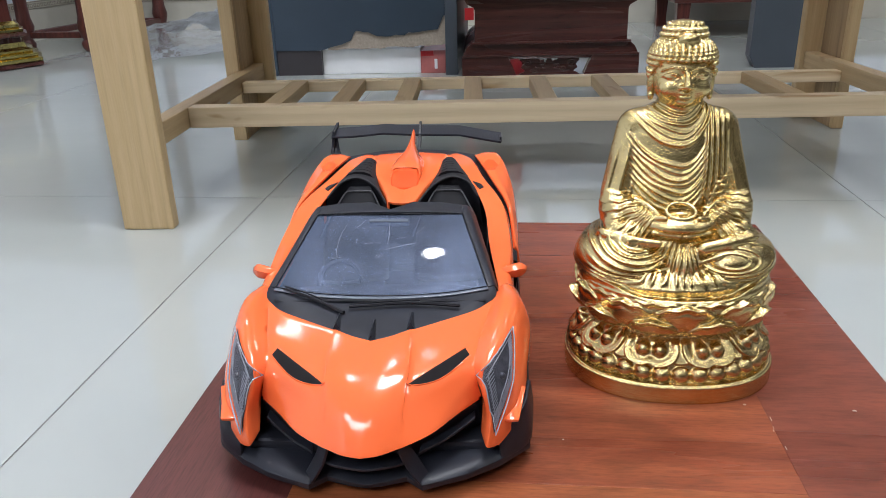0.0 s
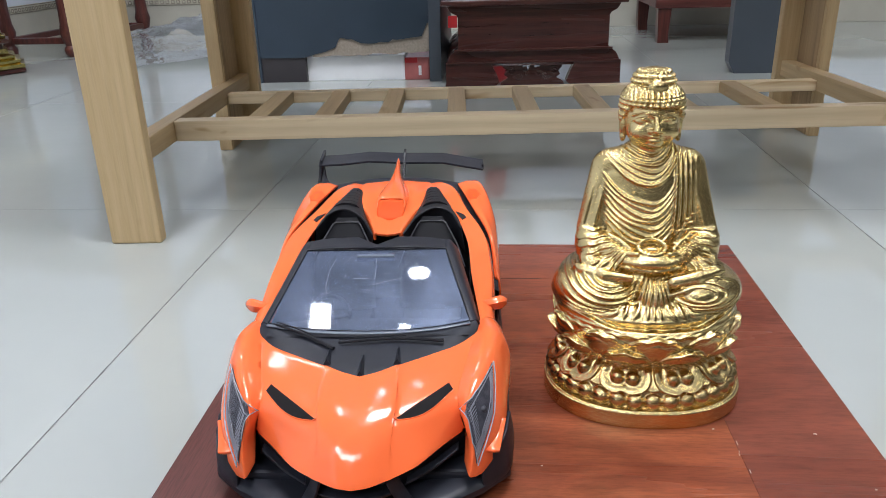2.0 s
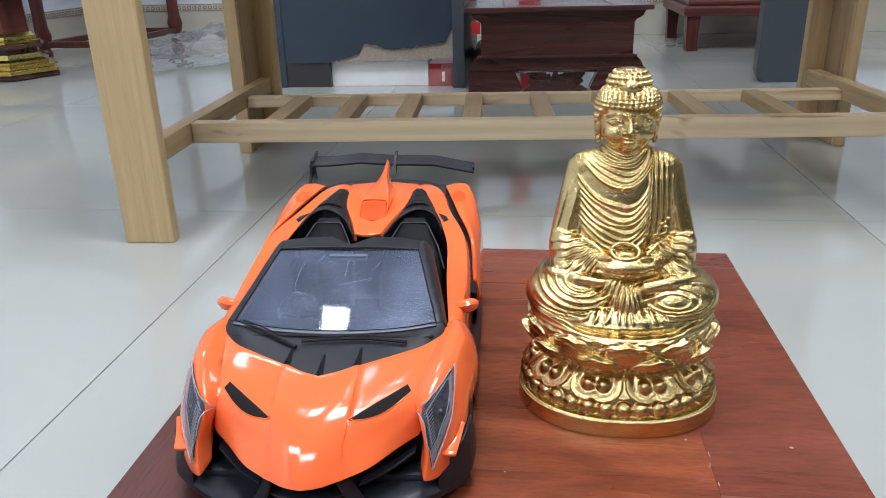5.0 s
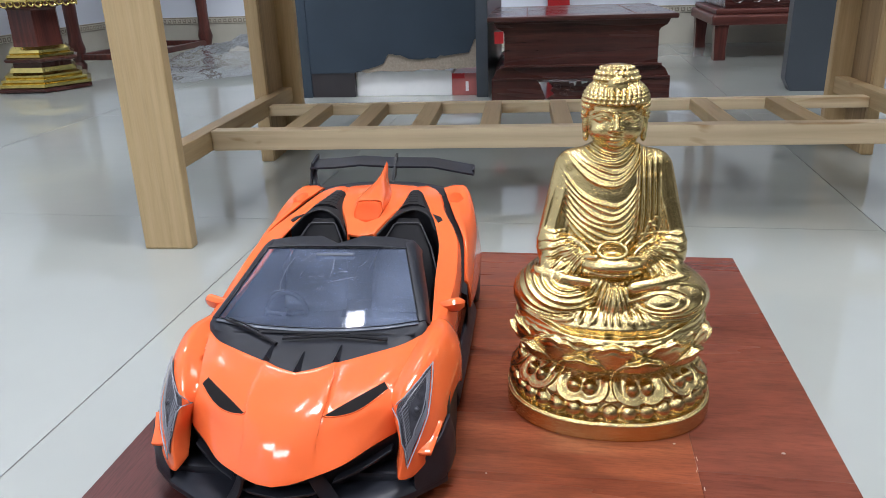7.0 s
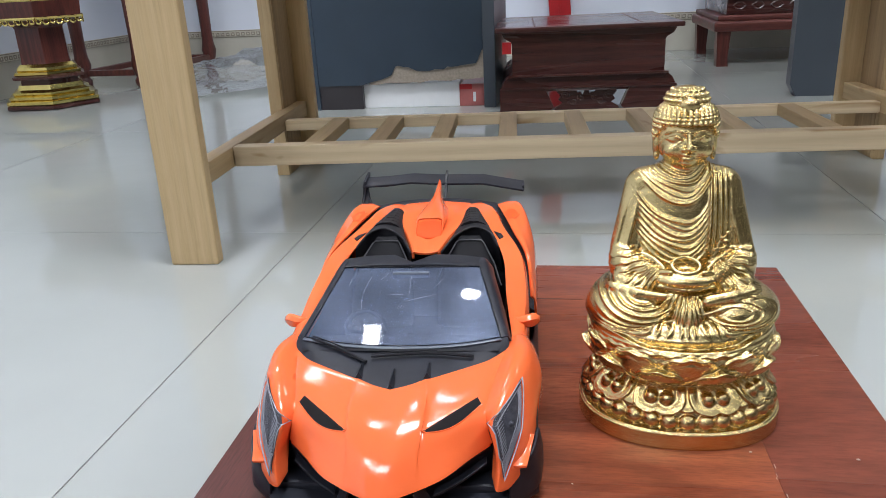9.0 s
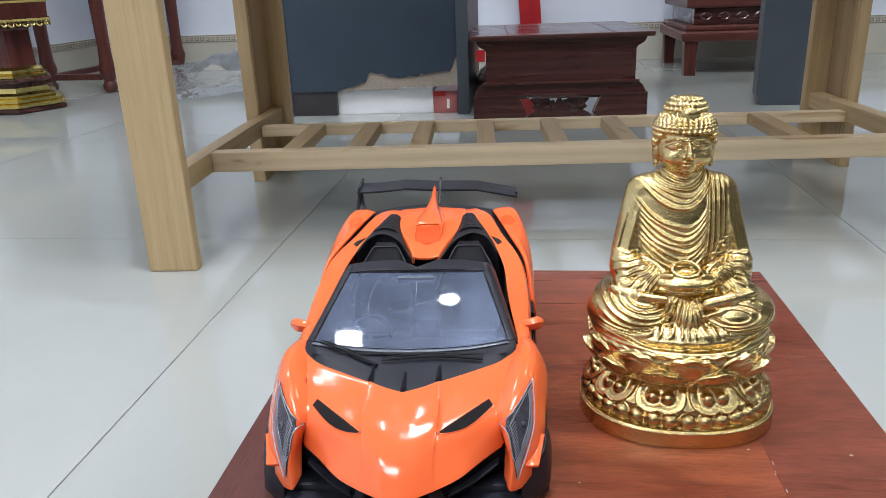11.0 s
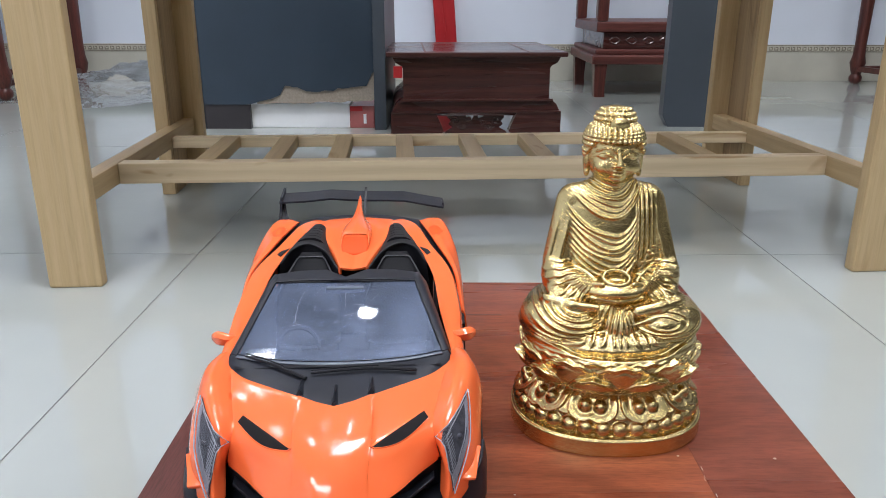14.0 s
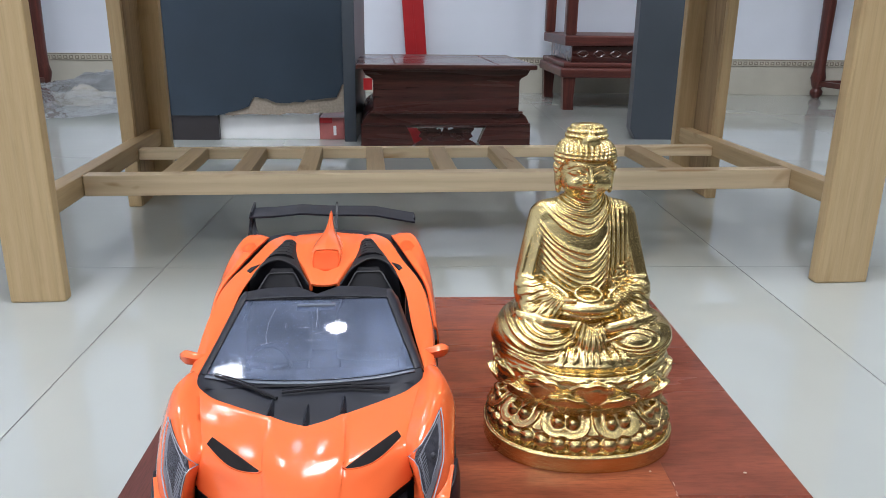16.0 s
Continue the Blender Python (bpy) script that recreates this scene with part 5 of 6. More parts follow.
for s in (1, -1):
    # hood vents
    def slit(f, g, s=s):
        """A bowed slit, blunt outside and pointed inside."""
        ax, ay = 34.2 + (13.8 - 34.2) * g, 15.4 + (-0.6 - 15.4) * g - 2.0 * math.sin(math.pi * g)
        half = 1.25 * (1.0 + 0.9 * math.sin(math.pi * min(1, g * 0.9 + 0.1))) * (1 - g ** 5) + 0.1
        k = (f - 0.5) * 2 * half
        return (s * (ax - 0.5 * k), ay + 0.85 * k, 42)

    bm, vs = drape(slit, (0, 0.2, -1), 0.2, 6, 16)
    vent = skin("hood_vent", bm, M_VENT, body, label="narrow black hood vent")
    bm, vs = drape(slit, (0, 0.2, -1), 0.0, 6, 16)
    loop = outline(vs)
    bm.free()
    bm = bmesh.new()
    add_tube(bm, loop + [loop[0]], 0.3, 6)
    skin("vent_rim", bm, M_ORANGE, vent, smooth=60)
    # headlights: foil reflector, ribs and clear lens
    hl = [mx(p, s) for p in ((49.6, 24.0, 46), (38.6, 5.8, 38), (43.2, -3.6, 20.5), (48.6, 10.0, 33))]
    way = (-0.45 * s, 0.75, -0.55)
    bm, vs = drape(hl, way, 0.25, 12, 12)
    light = skin("headlight", bm, M_BOWL, car, label="clear headlight over a dark ribbed reflector")
    A, B, C, D = [Vector(p) for p in hl]
    cc = [A.lerp(B, f).lerp(D.lerp(C, f), g) for f, g in ((0.05, 0.10), (0.20, 0.10), (0.16, 0.62), (0.05, 0.62))]
    bm, vs = drape(cc, way, 0.45, 6, 6)
    skin("reflector", bm, M_CHROME, light, label="silvered reflector")
    bmr = bmesh.new()
    lanes = [[(0.04 + 0.92 * k / 25, g) for g in (0.74, 0.80, 0.86, 0.95)] for k in range(26)]
    lanes += [[(f, 0.12 + 0.84 * k / 15) for f in (0.76, 0.82, 0.88, 0.95)] for k in range(16)]
    lanes += [[(f, 0.10 + 0.86 * k / 17) for f in (0.03, 0.06, 0.10, 0.15)] for k in range(18)]
    for lane in lanes:
        pts = []
        for f, g in lane:
            p = A.lerp(B, f).lerp(D.lerp(C, f), g)
            hit, nor, _, _ = tree.ray_cast(p - Vector(way).normalized() * 40, Vector(way).normalized())
            if hit:
                pts.append(hit + (nor if nor.dot(Vector(way)) < 0 else -nor) * 0.5)
        if len(pts) > 2:
            add_tube(bmr, pts, 0.16, 4)
    skin("ribs", bmr, M_CHROME, light, smooth=60)
    inset = [(0.07, 0.10), (0.30, 0.08), (0.60, 0.08), (0.90, 0.10), (0.90, 0.40), (0.90, 0.70), (0.92, 0.92), (0.60, 0.72), (0.30, 0.70), (0.20, 0.60), (0.12, 0.30), (0.07, 0.10)]
    pts = []
    for f, g in inset:
        hit, nor, _, _ = tree.ray_cast(A.lerp(B, f).lerp(D.lerp(C, f), g) - Vector(way).normalized() * 40, Vector(way).normalized())
        if hit:
            pts.append(hit - Vector(way).normalized() * 0.5)
    bm = bmesh.new()
    add_tube(bm, pts, 0.2, 5)
    skin("inner_rim", bm, M_EDGE, light, smooth=60)
    bm = bmesh.new()
    c0 = A.lerp(B, 0.55).lerp(D.lerp(C, 0.55), 0.42)
    hit, nor, _, _ = tree.find_nearest(c0)
    bmesh.ops.create_icosphere(bm, subdivisions=2, radius=1.3, matrix=Matrix.Translation(hit) @ Matrix.Diagonal((1, 1, 1, 1)))
    skin("bulb", bm, M_BOWL, light, smooth=60)
    bm, vs = drape(hl, way, 1.3, 10, 10)
    loop = outline(vs)
    lens = skin("lens", bm, M_LENS, light, 0.0, label="clear plastic lens")
    lens.visible_shadow = False
    bm = bmesh.new()
    add_tube(bm, loop + [loop[0]], 0.24, 6)
    skin("lens_rim", bm, M_EDGE, light, smooth=60)

# black cowl, its fins and the wipers
COWL = [
    [(0, 16.9, 43.7), (13.6, 23.2, 44.9), (28, 31.0, 45.4), (37, 36.7, 46.0), (44.2, 45.6, 46.6)],
    [(0, 30, 46.0), (14, 33, 46.5), (28, 38, 47.2), (37, 42.4, 48.2), (45.0, 49, 48.6)],
    [(0, 43.6, 47.9), (14, 44, 48.2), (28, 45.6, 48.8), (37, 48.0, 49.6), (44.0, 51.0, 50.3)],
]
bm = bmesh.new()
add_patch(bm, COWL, 16, 8)
mirror(bm)
cowl = skin("cowl", bm, M_BLACK, car, 1.0, 0.2, "matt black cowl panel")
for xc, y0, y1, z0, z1 in ((0, 17.6, 29.5, 44.0, 46.4), (13.5, 24.6, 34, 45.2, 47.0), (-13.5, 24.6, 34, 45.2, 47.0)):
    bm = bmesh.new()
    a = [bm.verts.new(p) for p in ((xc - 1.5, y0, z0), (xc + 1.5, y0, z0), (xc, y0 + 0.6, z0 + 2.3), (xc - 0.5, y1, z1), (xc + 0.5, y1, z1), (xc, y1, z1 + 0.5))]
    for f in ((0, 1, 2), (3, 5, 4), (0, 2, 5, 3), (1, 4, 5, 2), (0, 3, 4, 1)):
        bm.faces.new([a[k] for k in f])
    part("cowl_fin", bm, M_BLACK, cowl)
for pts in ([(-37.5, 47.4, 50.9), (-26, 42, 49.6), (-12, 33.4, 47.6)], [(-10.5, 36.4, 48.4), (6, 38.2, 48.9), (16, 38.4, 49.0), (31, 37.0, 48.6)]):
    bm = bmesh.new()
    add_tube(bm, spline(pts, 10), [0.45 + 0.35 * k / 10 for k in range(11)], 6)
    w = part("wiper", bm, M_INNER, car, smooth=50)
    bm = bmesh.new()
    add_tube(bm, [Vector(p) + Vector((0, 1.5, 0.4)) for p in spline(pts, 6)[:5]], 0.3, 5)
    part("wiper_blade", bm, M_INNER, w, smooth=50)

# windscreen and its frame
WS = [
    [(0, 45.0, 48.4), (14, 45.5, 48.6), (28, 47.0, 49.1), (41.5, 49.8, 50.2)],
    [(0, 67.0, 57.55), (13, 67.2, 57.65), (25, 68.1, 57.95), (36.4, 69.6, 58.42)],
    [(0, 89.0, 66.2), (11, 89.0, 66.2), (22, 89.2, 66.2), (31.2, 89.4, 66.2)],
]
bm = bmesh.new()
add_patch(bm, WS, 14, 14)
mirror(bm)
glass = skin("windscreen", bm, M_GLASS, car, 0.0, label="scratched clear plastic windscreen")
glass.visible_shadow = False
bm = bmesh.new()
inner = spline([WS[2][0], WS[2][1], WS[2][2], WS[2][3]], 10) + spline([WS[2][3], WS[1][3], WS[0][3]], 12)[1:] + spline([WS[0][3], WS[0][2], WS[0][1], WS[0][0]], 10)[1:]
add_tube(bm, [p + Vector((0, 0, 0.2)) for p in inner], 0.38, 6)
mirror(bm)
skin("screen_rim", bm, M_RIMCLEAR, glass, smooth=60, label="moulded clear edge")
bm = bmesh.new()
add_patch(bm, [[(0, 42.8, 48.55), (14, 43.3, 48.75), (28, 44.8, 49.25), (41.8, 47.8, 50.25)], [(0, 44.7, 48.7), (14, 45.2, 48.9), (28, 46.7, 49.4), (41.5, 49.5, 50.4)]], 14, 2)
mirror(bm)
skin("screen_flange", bm, M_FLANGE, glass, 0.4, label="pale clear plastic flange")
# white scuffs on the screen
def on_glass(x, y):
    return Vector((x, y, 48.75 + (y - 45.2) * 0.404 + 0.0008 * x * x * max(0.0, (89 - y) / 44)))


bm = bmesh.new()
for pts in ([(-17.5, 83.5), (-19.5, 76), (-20, 68), (-19.2, 64.5)], [(0.5, 83.5), (0.8, 77), (0.6, 72)], [(-9, 72.2), (-6, 72.4), (-2, 72.4)], [(4.4, 75), (8, 75.2)],
            [(-13.5, 81.0), (-11.6, 83), (-10, 85.6)], [(0, 68.8), (6, 70.6), (12, 72.2)], [(-3.6, 64.6), (-3.2, 66.4)], [(-2.4, 64.4), (-2.0, 66.6)], [(-1.2, 64.8), (-0.8, 66.2)],
            [(9.5, 65), (9.9, 67)], [(-12.4, 72.2), (-12.2, 75)], [(11.2, 70.2), (12.4, 72.6)], [(-22, 63.5), (-17.4, 64.6)], [(12, 77.2), (15.5, 81.6)], [(-10.6, 80.4), (-9.6, 81.0)]):
    fine = spline([on_glass(*p) for p in pts], 8)
    add_tube(bm, [p + Vector((0.12 * math.sin(k * 2.1), 0, 0.06)) for k, p in enumerate(fine)], [0.04 + 0.07 * abs(math.sin(k * 1.3 + len(pts))) for k in range(9)], 4)
part("scuff_marks", bm, M_SCUFF, glass, "fine whitish scuffs")
PILLAR = [[(41.6, 49.6, 50.4), (44.5, 51.0, 50.2), (46.0, 53.0, 46.5)], [(36.1, 69.4, 58.4), (39.2, 71.0, 58.0), (42.5, 73.0, 52.5)], [(31.2, 89.2, 66.2), (34.4, 91.0, 65.8), (38.0, 93.0, 60.0)], [(31.0, 98.0, 67.2), (33.4, 99.6, 66.4), (37.0, 101.0, 61.0)]]
for s in (1, -1):
    bm = bmesh.new()
    add_patch(bm, PILLAR if s > 0 else flipped(PILLAR), 6, 14)
    skin("screen_pillar", bm, M_BLACK, car, 1.0, 0.2, want=(s, 0, 1))
bm = bmesh.new()
add_patch(bm, [[(0, 89.0, 67.6), (11, 89.2, 67.5), (22, 89.4, 67.2), (31.4, 89.2, 66.5)], [(0, 92.6, 67.5), (9.5, 100.8, 68.1), (22, 100.6, 67.8), (31.2, 98.6, 67.2)], [(0, 93.6, 64.5), (9.6, 102.0, 65.0), (22, 101.6, 64.4), (31.4, 99.6, 63.6)]], 12, 8, False, False)
mirror(bm)
skin("screen_header", bm, M_BLACK, car, 1.0, 0.3)
bm = bmesh.new()
add_box(bm, -8.5, 8.5, 84.5, 87.5, 62.5, 65.2, bevel=0.5)
part("rear_view_mirror", bm, M_FLANGE, car, "clear moulded mirror block")
bm = bmesh.new()
add_patch(bm, [[(-5.0, 94.6, 66.6), (0, 92.8, 66.6), (5.0, 94.6, 66.6)], [(-5.5, 96.8, 66.2), (0, 94.6, 66.2), (5.5, 96.8, 66.2)]], 6, 2, False, False)
skin("header_strip", bm, M_ORANGE, car, 0.5)

# cabin: tub, dashboard, wheel, seats
bm = bmesh.new()
add_box(bm, -42, 42, 40, 150, 9, 12)
for sx in (-1, 1):
    add_patch(bm, [[(sx * 41.5, 50, 12), (sx * 42.5, 50, 46)], [(sx * 41.5, 100, 12), (sx * 42.2, 100, 49)], [(sx * 41.5, 150, 12), (sx * 42.5, 150, 55)]], 3, 10)
add_patch(bm, [[(-42, 150, 12), (0, 150, 12), (42, 150, 12)], [(-42, 158, 52), (0, 158, 52), (42, 158, 52)]], 8, 4)
part("cabin_tub", bm, M_INNER, car)
bm = bmesh.new()
add_patch(bm, [[(-41, 42, 48), (-14, 41, 48.5), (14, 41, 48.5), (41, 42, 48)], [(-41, 56, 47), (-14, 58, 47), (14, 58, 47), (41, 56, 47)], [(-41, 62, 41), (-14, 64, 41), (14, 64, 41), (41, 62, 41)], [(-41, 60, 14), (-14, 62, 14), (14, 62, 14), (41, 60, 14)]], 12, 10)
part("dashboard", bm, M_INNER, car, smooth=40)
bm = bmesh.new()
ring = [(-20 + 9 * math.cos(a), 71 + 3.5 * math.sin(a), 43 + 8 * math.sin(a)) for a in [2 * math.pi * k / 24 for k in range(25)]]
add_tube(bm, ring, 1.1, 6)
add_tube(bm, [(-28, 71, 43), (-20, 70, 42.5), (-12, 71, 43)], 0.9, 6)
add_tube(bm, [(-20, 70, 42.5), (-20, 60, 40)], 1.6, 6)
part("steering_wheel", bm, M_BLACK, car, smooth=50)
for sx in (-1, 1):
    cx = sx * 22.6
    bm = bmesh.new()
    add_box(bm, cx - 15, cx + 15, 84, 128, 12, 21, bevel=3)
    seat = part("seat", bm, M_SEAT, car, smooth=40)
    back = [[(cx - 15, 124, 20), (cx - 8, 121, 20), (cx + 8, 121, 20), (cx + 15, 124, 20)],
            [(cx - 15.0, 135, 38), (cx - 8, 133, 38), (cx + 8, 133, 38), (cx + 15.0, 135, 38)],
            [(cx - 9.6, 147, 50), (cx - 5, 146, 50.5), (cx + 5, 146, 50.5), (cx + 9.6, 147, 50)],
            [(cx - 4.4, 154, 57.0), (cx - 2.2, 153.5, 57.4), (cx + 2.2, 153.5, 57.4), (cx + 4.4, 154, 57.0)]]
    bm = bmesh.new()
    add_patch(bm, back, 9, 14)
    part("backrest", bm, M_SEAT, seat, smooth=45).modifiers.new("thickness", "SOLIDIFY").thickness = 3.0
    bm = bmesh.new()
    add_tube(bm, [(cx - 17, 127, 41), (cx - 13.2, 138, 49.0), (cx - 7.2, 148.2, 57.2), (cx - 6.0, 149, 58.0), (cx + 6.0, 149, 58.0), (cx + 7.2, 148.2, 57.2), (cx + 13.2, 138, 49.0), (cx + 17, 127, 41)], 0.36, 5)
    part("seat_piping", bm, M_PIPING, seat, smooth=60)

# doors and sills along the sides
DOOR = [
    [(46.0, 55.5, 46.8), (48.4, 58.0, 47.0), (52.0, 58, 42), (53.0, 58, 20)],
    [(44.4, 75, 47.8), (48.2, 76, 48.0), (52.4, 77, 43.4), (53.0, 78, 20)],
    [(42.6, 99, 49.6), (48.4, 100, 49.8), (53.4, 101, 46.4), (53.0, 102, 20)],
    [(41.4, 126, 53.4), (46.6, 127, 54.2), (51.8, 128, 52.2), (52.4, 126, 24)],
    [(38.4, 142, 56.6), (43.2, 143, 57.4), (48.6, 142, 55.0), (49.4, 142, 30)],
    [(36.0, 151, 58.2), (40.2, 152, 58.6), (45.2, 152, 57.0), (46.0, 152, 36)],
    [(32.6, 161, 59.8), (37.2, 162, 60.0), (41.6, 163, 58.6), (42.4, 163, 40)],
    [(27.4, 177, 61.2), (33.0, 178, 61.2), (38.0, 181, 60.0), (38.8, 181, 44)],
    [(23.0, 190, 62.0), (29.0, 193, 61.8), (34.4, 196, 60.6), (35.2, 196, 46)],
    [(18.6, 200, 62.2), (22.0, 204.5, 61.9), (27.6, 205.5, 60.8), (28.2, 207, 48)],
]
for s in (1, -1):
    bm = bmesh.new()
    add_patch(bm, DOOR if s > 0 else flipped(DOOR), 9, 26)
    door = skin("door", bm, M_ORANGE, car, 1.2, 0.25, "glossy orange door and shoulder", want=(s, 0, 1))
    bm = bmesh.new()
    tri = [Vector(mx(p, s)) for p in ((35.0, 158.0, 60.0), (42.8, 153.6, 58.5), (38.6, 149.0, 58.7))]
    top = [bm.verts.new(q) for q in tri]
    low_ = [bm.verts.new(q - Vector((0, 0, 3.0))) for q in tri]
    bm.faces.new(top)
    bm.faces.new(low_[::-1])
    for k in range(3):
        bm.faces.new((top[k], low_[k], low_[(k + 1) % 3], top[(k + 1) % 3]))
    part("door_vent", bm, M_INNER, door, "small black triangular vent")
    bm = bmesh.new()
    add_patch(bm, [[mx(p, s) for p in r] for r in ([(53.2, 54, 20), (54.4, 90, 19), (55.6, 140, 21)], [(56.8, 54, 12), (57.6, 90, 11), (58.4, 140, 12)], [(54.0, 54, 5), (54.0, 90, 5), (54.5, 140, 5)])], 10, 6)
    skin("side_sill", bm, M_BLACK, car, 1.5, 0.2, want=(s, 0, 1))
    # wing mirrors
    bm = bmesh.new()
    add_patch(bm, [[mx(p, s) for p in r] for r in ([(46.6, 72, 47), (50.4, 70.0, 47.6), (55.4, 71.0, 48.4), (58.0, 74.5, 46.8)], [(47.0, 73, 48.2), (51.0, 73.0, 49.4), (55.2, 74.6, 49.8), (58.2, 76.5, 47.4)], [(47.0, 75, 46.6), (51.0, 76.8, 46.2), (55.0, 78.4, 46.0), (57.6, 77.8, 45.6)], [(46.6, 73, 45.4), (50.4, 72.6, 44.0), (55.0, 73.4, 43.6), (57.8, 75.2, 45.0)], [(46.6, 72, 47), (50.4, 70.0, 47.6), (55.4, 71.0, 48.4), (58.0, 74.5, 46.8)])], 8, 16)
    bmesh.ops.remove_doubles(bm, verts=bm.verts, dist=0.05)
    bmesh.ops.holes_fill(bm, edges=[e for e in bm.edges if e.is_boundary], sides=0)
    part("wing_mirror", bm, M_ORANGE, car, smooth=50)

# rear wings, engine cover, scoop and fin
REAR = [
    [(55.2, 116, 40), (56.4, 116, 38), (57.4, 116, 32), (57.0, 118, 25)],
    [(52.8, 139, 52.4), (54.6, 140, 51.2), (57.6, 141, 42), (58.0, 143, 22)],
    [(45.2, 164, 58.6), (50.0, 165, 58.0), (56.6, 168, 51), (59.0, 170, 26)],
    [(39.0, 190, 61.0), (46.4, 191, 61.2), (53.6, 191, 57), (58.0, 192, 27)],
    [(35.8, 204, 61.2), (43.4, 207, 62.0), (50.8, 206, 58), (55.0, 208, 26)],
    [(36.4, 211, 57), (44.0, 214, 58), (50.0, 212, 54), (53.0, 215, 26)],
]
for s in (1, -1):
    bm = bmesh.new()
    add_patch(bm, REAR if s > 0 else flipped(REAR), 14, 26)
    tree = BVHTree.FromBMesh(bm)
    wing = skin("rear_wing_panel", bm, M_ORANGE, car, 1.2, 0.3, "glossy orange rear wing", want=(s, 0, 1))
    def hexagon(f, g, s=s):
        """A six-sided recess on the shoulder of the wing."""
        a = 2 * math.pi * g
        c = math.cos(math.pi / 6) / math.cos((a % (math.pi / 3)) - math.pi / 6)
        return (s * (44.4 + 4.3 * f * c * math.cos(a)), 184.5 + 8.4 * f * c * math.sin(a), 62)

    bm, vs = drape(hexagon, (0, 0.1, -1), 0.9, 1, 18)
    ring6 = [v.co.copy() for v in vs[-1]]
    bm.free()
    bm = bmesh.new()
    bm.faces.new([bm.verts.new(p + Vector((0, 0, 0.25))) for p in ring6[:-1]])
    skin("wing_recess", bm, M_ORANGE_IN, wing, want=(0, 0, 1))
    bm = bmesh.new()
    add_tube(bm, ring6 + [ring6[1]], 0.32, 6)
    skin("recess_rim", bm, M_ORANGE, wing, smooth=60)
    # dark gap under the rear wing
    bm = bmesh.new()
    add_patch(bm, [[mx(p, s) for p in r] for r in ([(50.0, 110, 38), (56.0, 110, 35), (56.4, 110, 18)], [(48.0, 134, 47.4), (55.0, 134, 46.4), (56.0, 134, 18)], [(40.0, 162, 54.0), (50.0, 162, 53.0), (55.0, 162, 18)], [(34.0, 190, 57.0), (46.0, 190, 57.4), (53.0, 190, 18)], [(26.0, 206, 58.4), (42.0, 208, 57.4), (48, 212, 18)])], 8, 16, False)
    skin("inner_side", bm, M_INNER, car, want=(s, 0, 1))
DECK = [
    [(0, 136.5, 55.4), (3.5, 136.5, 55.7), (6.5, 136.8, 56.0), (7.2, 137.6, 52)],
    [(0, 147, 57.0), (5.0, 147, 57.8), (9.4, 147.5, 57.8), (10.4, 148, 53.5)],
    [(0, 157, 58.4), (6.5, 157, 59.4), (12.4, 157, 59.4), (13.6, 158, 55)],
    [(0, 172, 60.6), (9.0, 172, 60.6), (17.4, 172, 61.4), (18.8, 172, 57)],
    [(0, 188, 62.2), (10, 188, 61.8), (18.4, 188, 62.6), (20.0, 188, 58)],
    [(0, 200, 62.8), (12, 200, 62.2), (20.6, 199, 62.2), (22.6, 199, 59)],
    [(0, 210.5, 62.2), (12, 208, 61.8), (19.6, 206, 61.6), (21.6, 205.5, 59)],
]
bm = bmesh.new()
add_patch(bm, DECK, 12, 26)
mirror(bm)
deck = skin("engine_cover", bm, M_ORANGE, car, 1.2, 0.25, "glossy orange engine cover")
SCOOP = [
    [(6.2, 152.0, 57.6), (7.4, 158.0, 61.2), (6.4, 164.2, 65.0), (0, 162.4, 66.4)],
    [(7.8, 166, 60.2), (8.0, 167, 63.4), (6.2, 168.5, 66.4), (0, 169, 67.6)],
    [(8.4, 178, 61.2), (7.4, 179, 63.8), (4.8, 181, 66.8), (0, 182, 68.4)],
    [(7.4, 192, 62.0), (4.8, 193, 64.6), (2.4, 196, 67.6), (0, 198, 69.4)],
    [(4.6, 204, 62.0), (2.4, 206, 65), (1.3, 210, 69.6), (0, 212, 71.6)],
    [(3.0, 210, 61.4), (1.8, 213, 65.4), (1.1, 218.6, 71.0), (0, 220, 73.2)],
]
bm = bmesh.new()
add_patch(bm, SCOOP, 12, 20)
mirror(bm)
skin("air_scoop", bm, M_ORANGE, deck, 0.9, 0.2, want=(0, 0, 1))
bm = bmesh.new()
add_patch(bm, [[(0, 151.6, 57.9), (0, 157.4, 61.4), (0, 162.0, 65.9)], [(3.2, 151.7, 58.0), (3.8, 157.5, 61.4), (3.6, 162.4, 65.6)], [(6.0, 152.0, 58.0), (7.2, 157.8, 61.2), (6.2, 163.6, 64.8)]], 8, 8)
mirror(bm)
skin("scoop_mouth", bm, M_ORANGE_IN, deck, 0.6, want=(0, -1, 0))
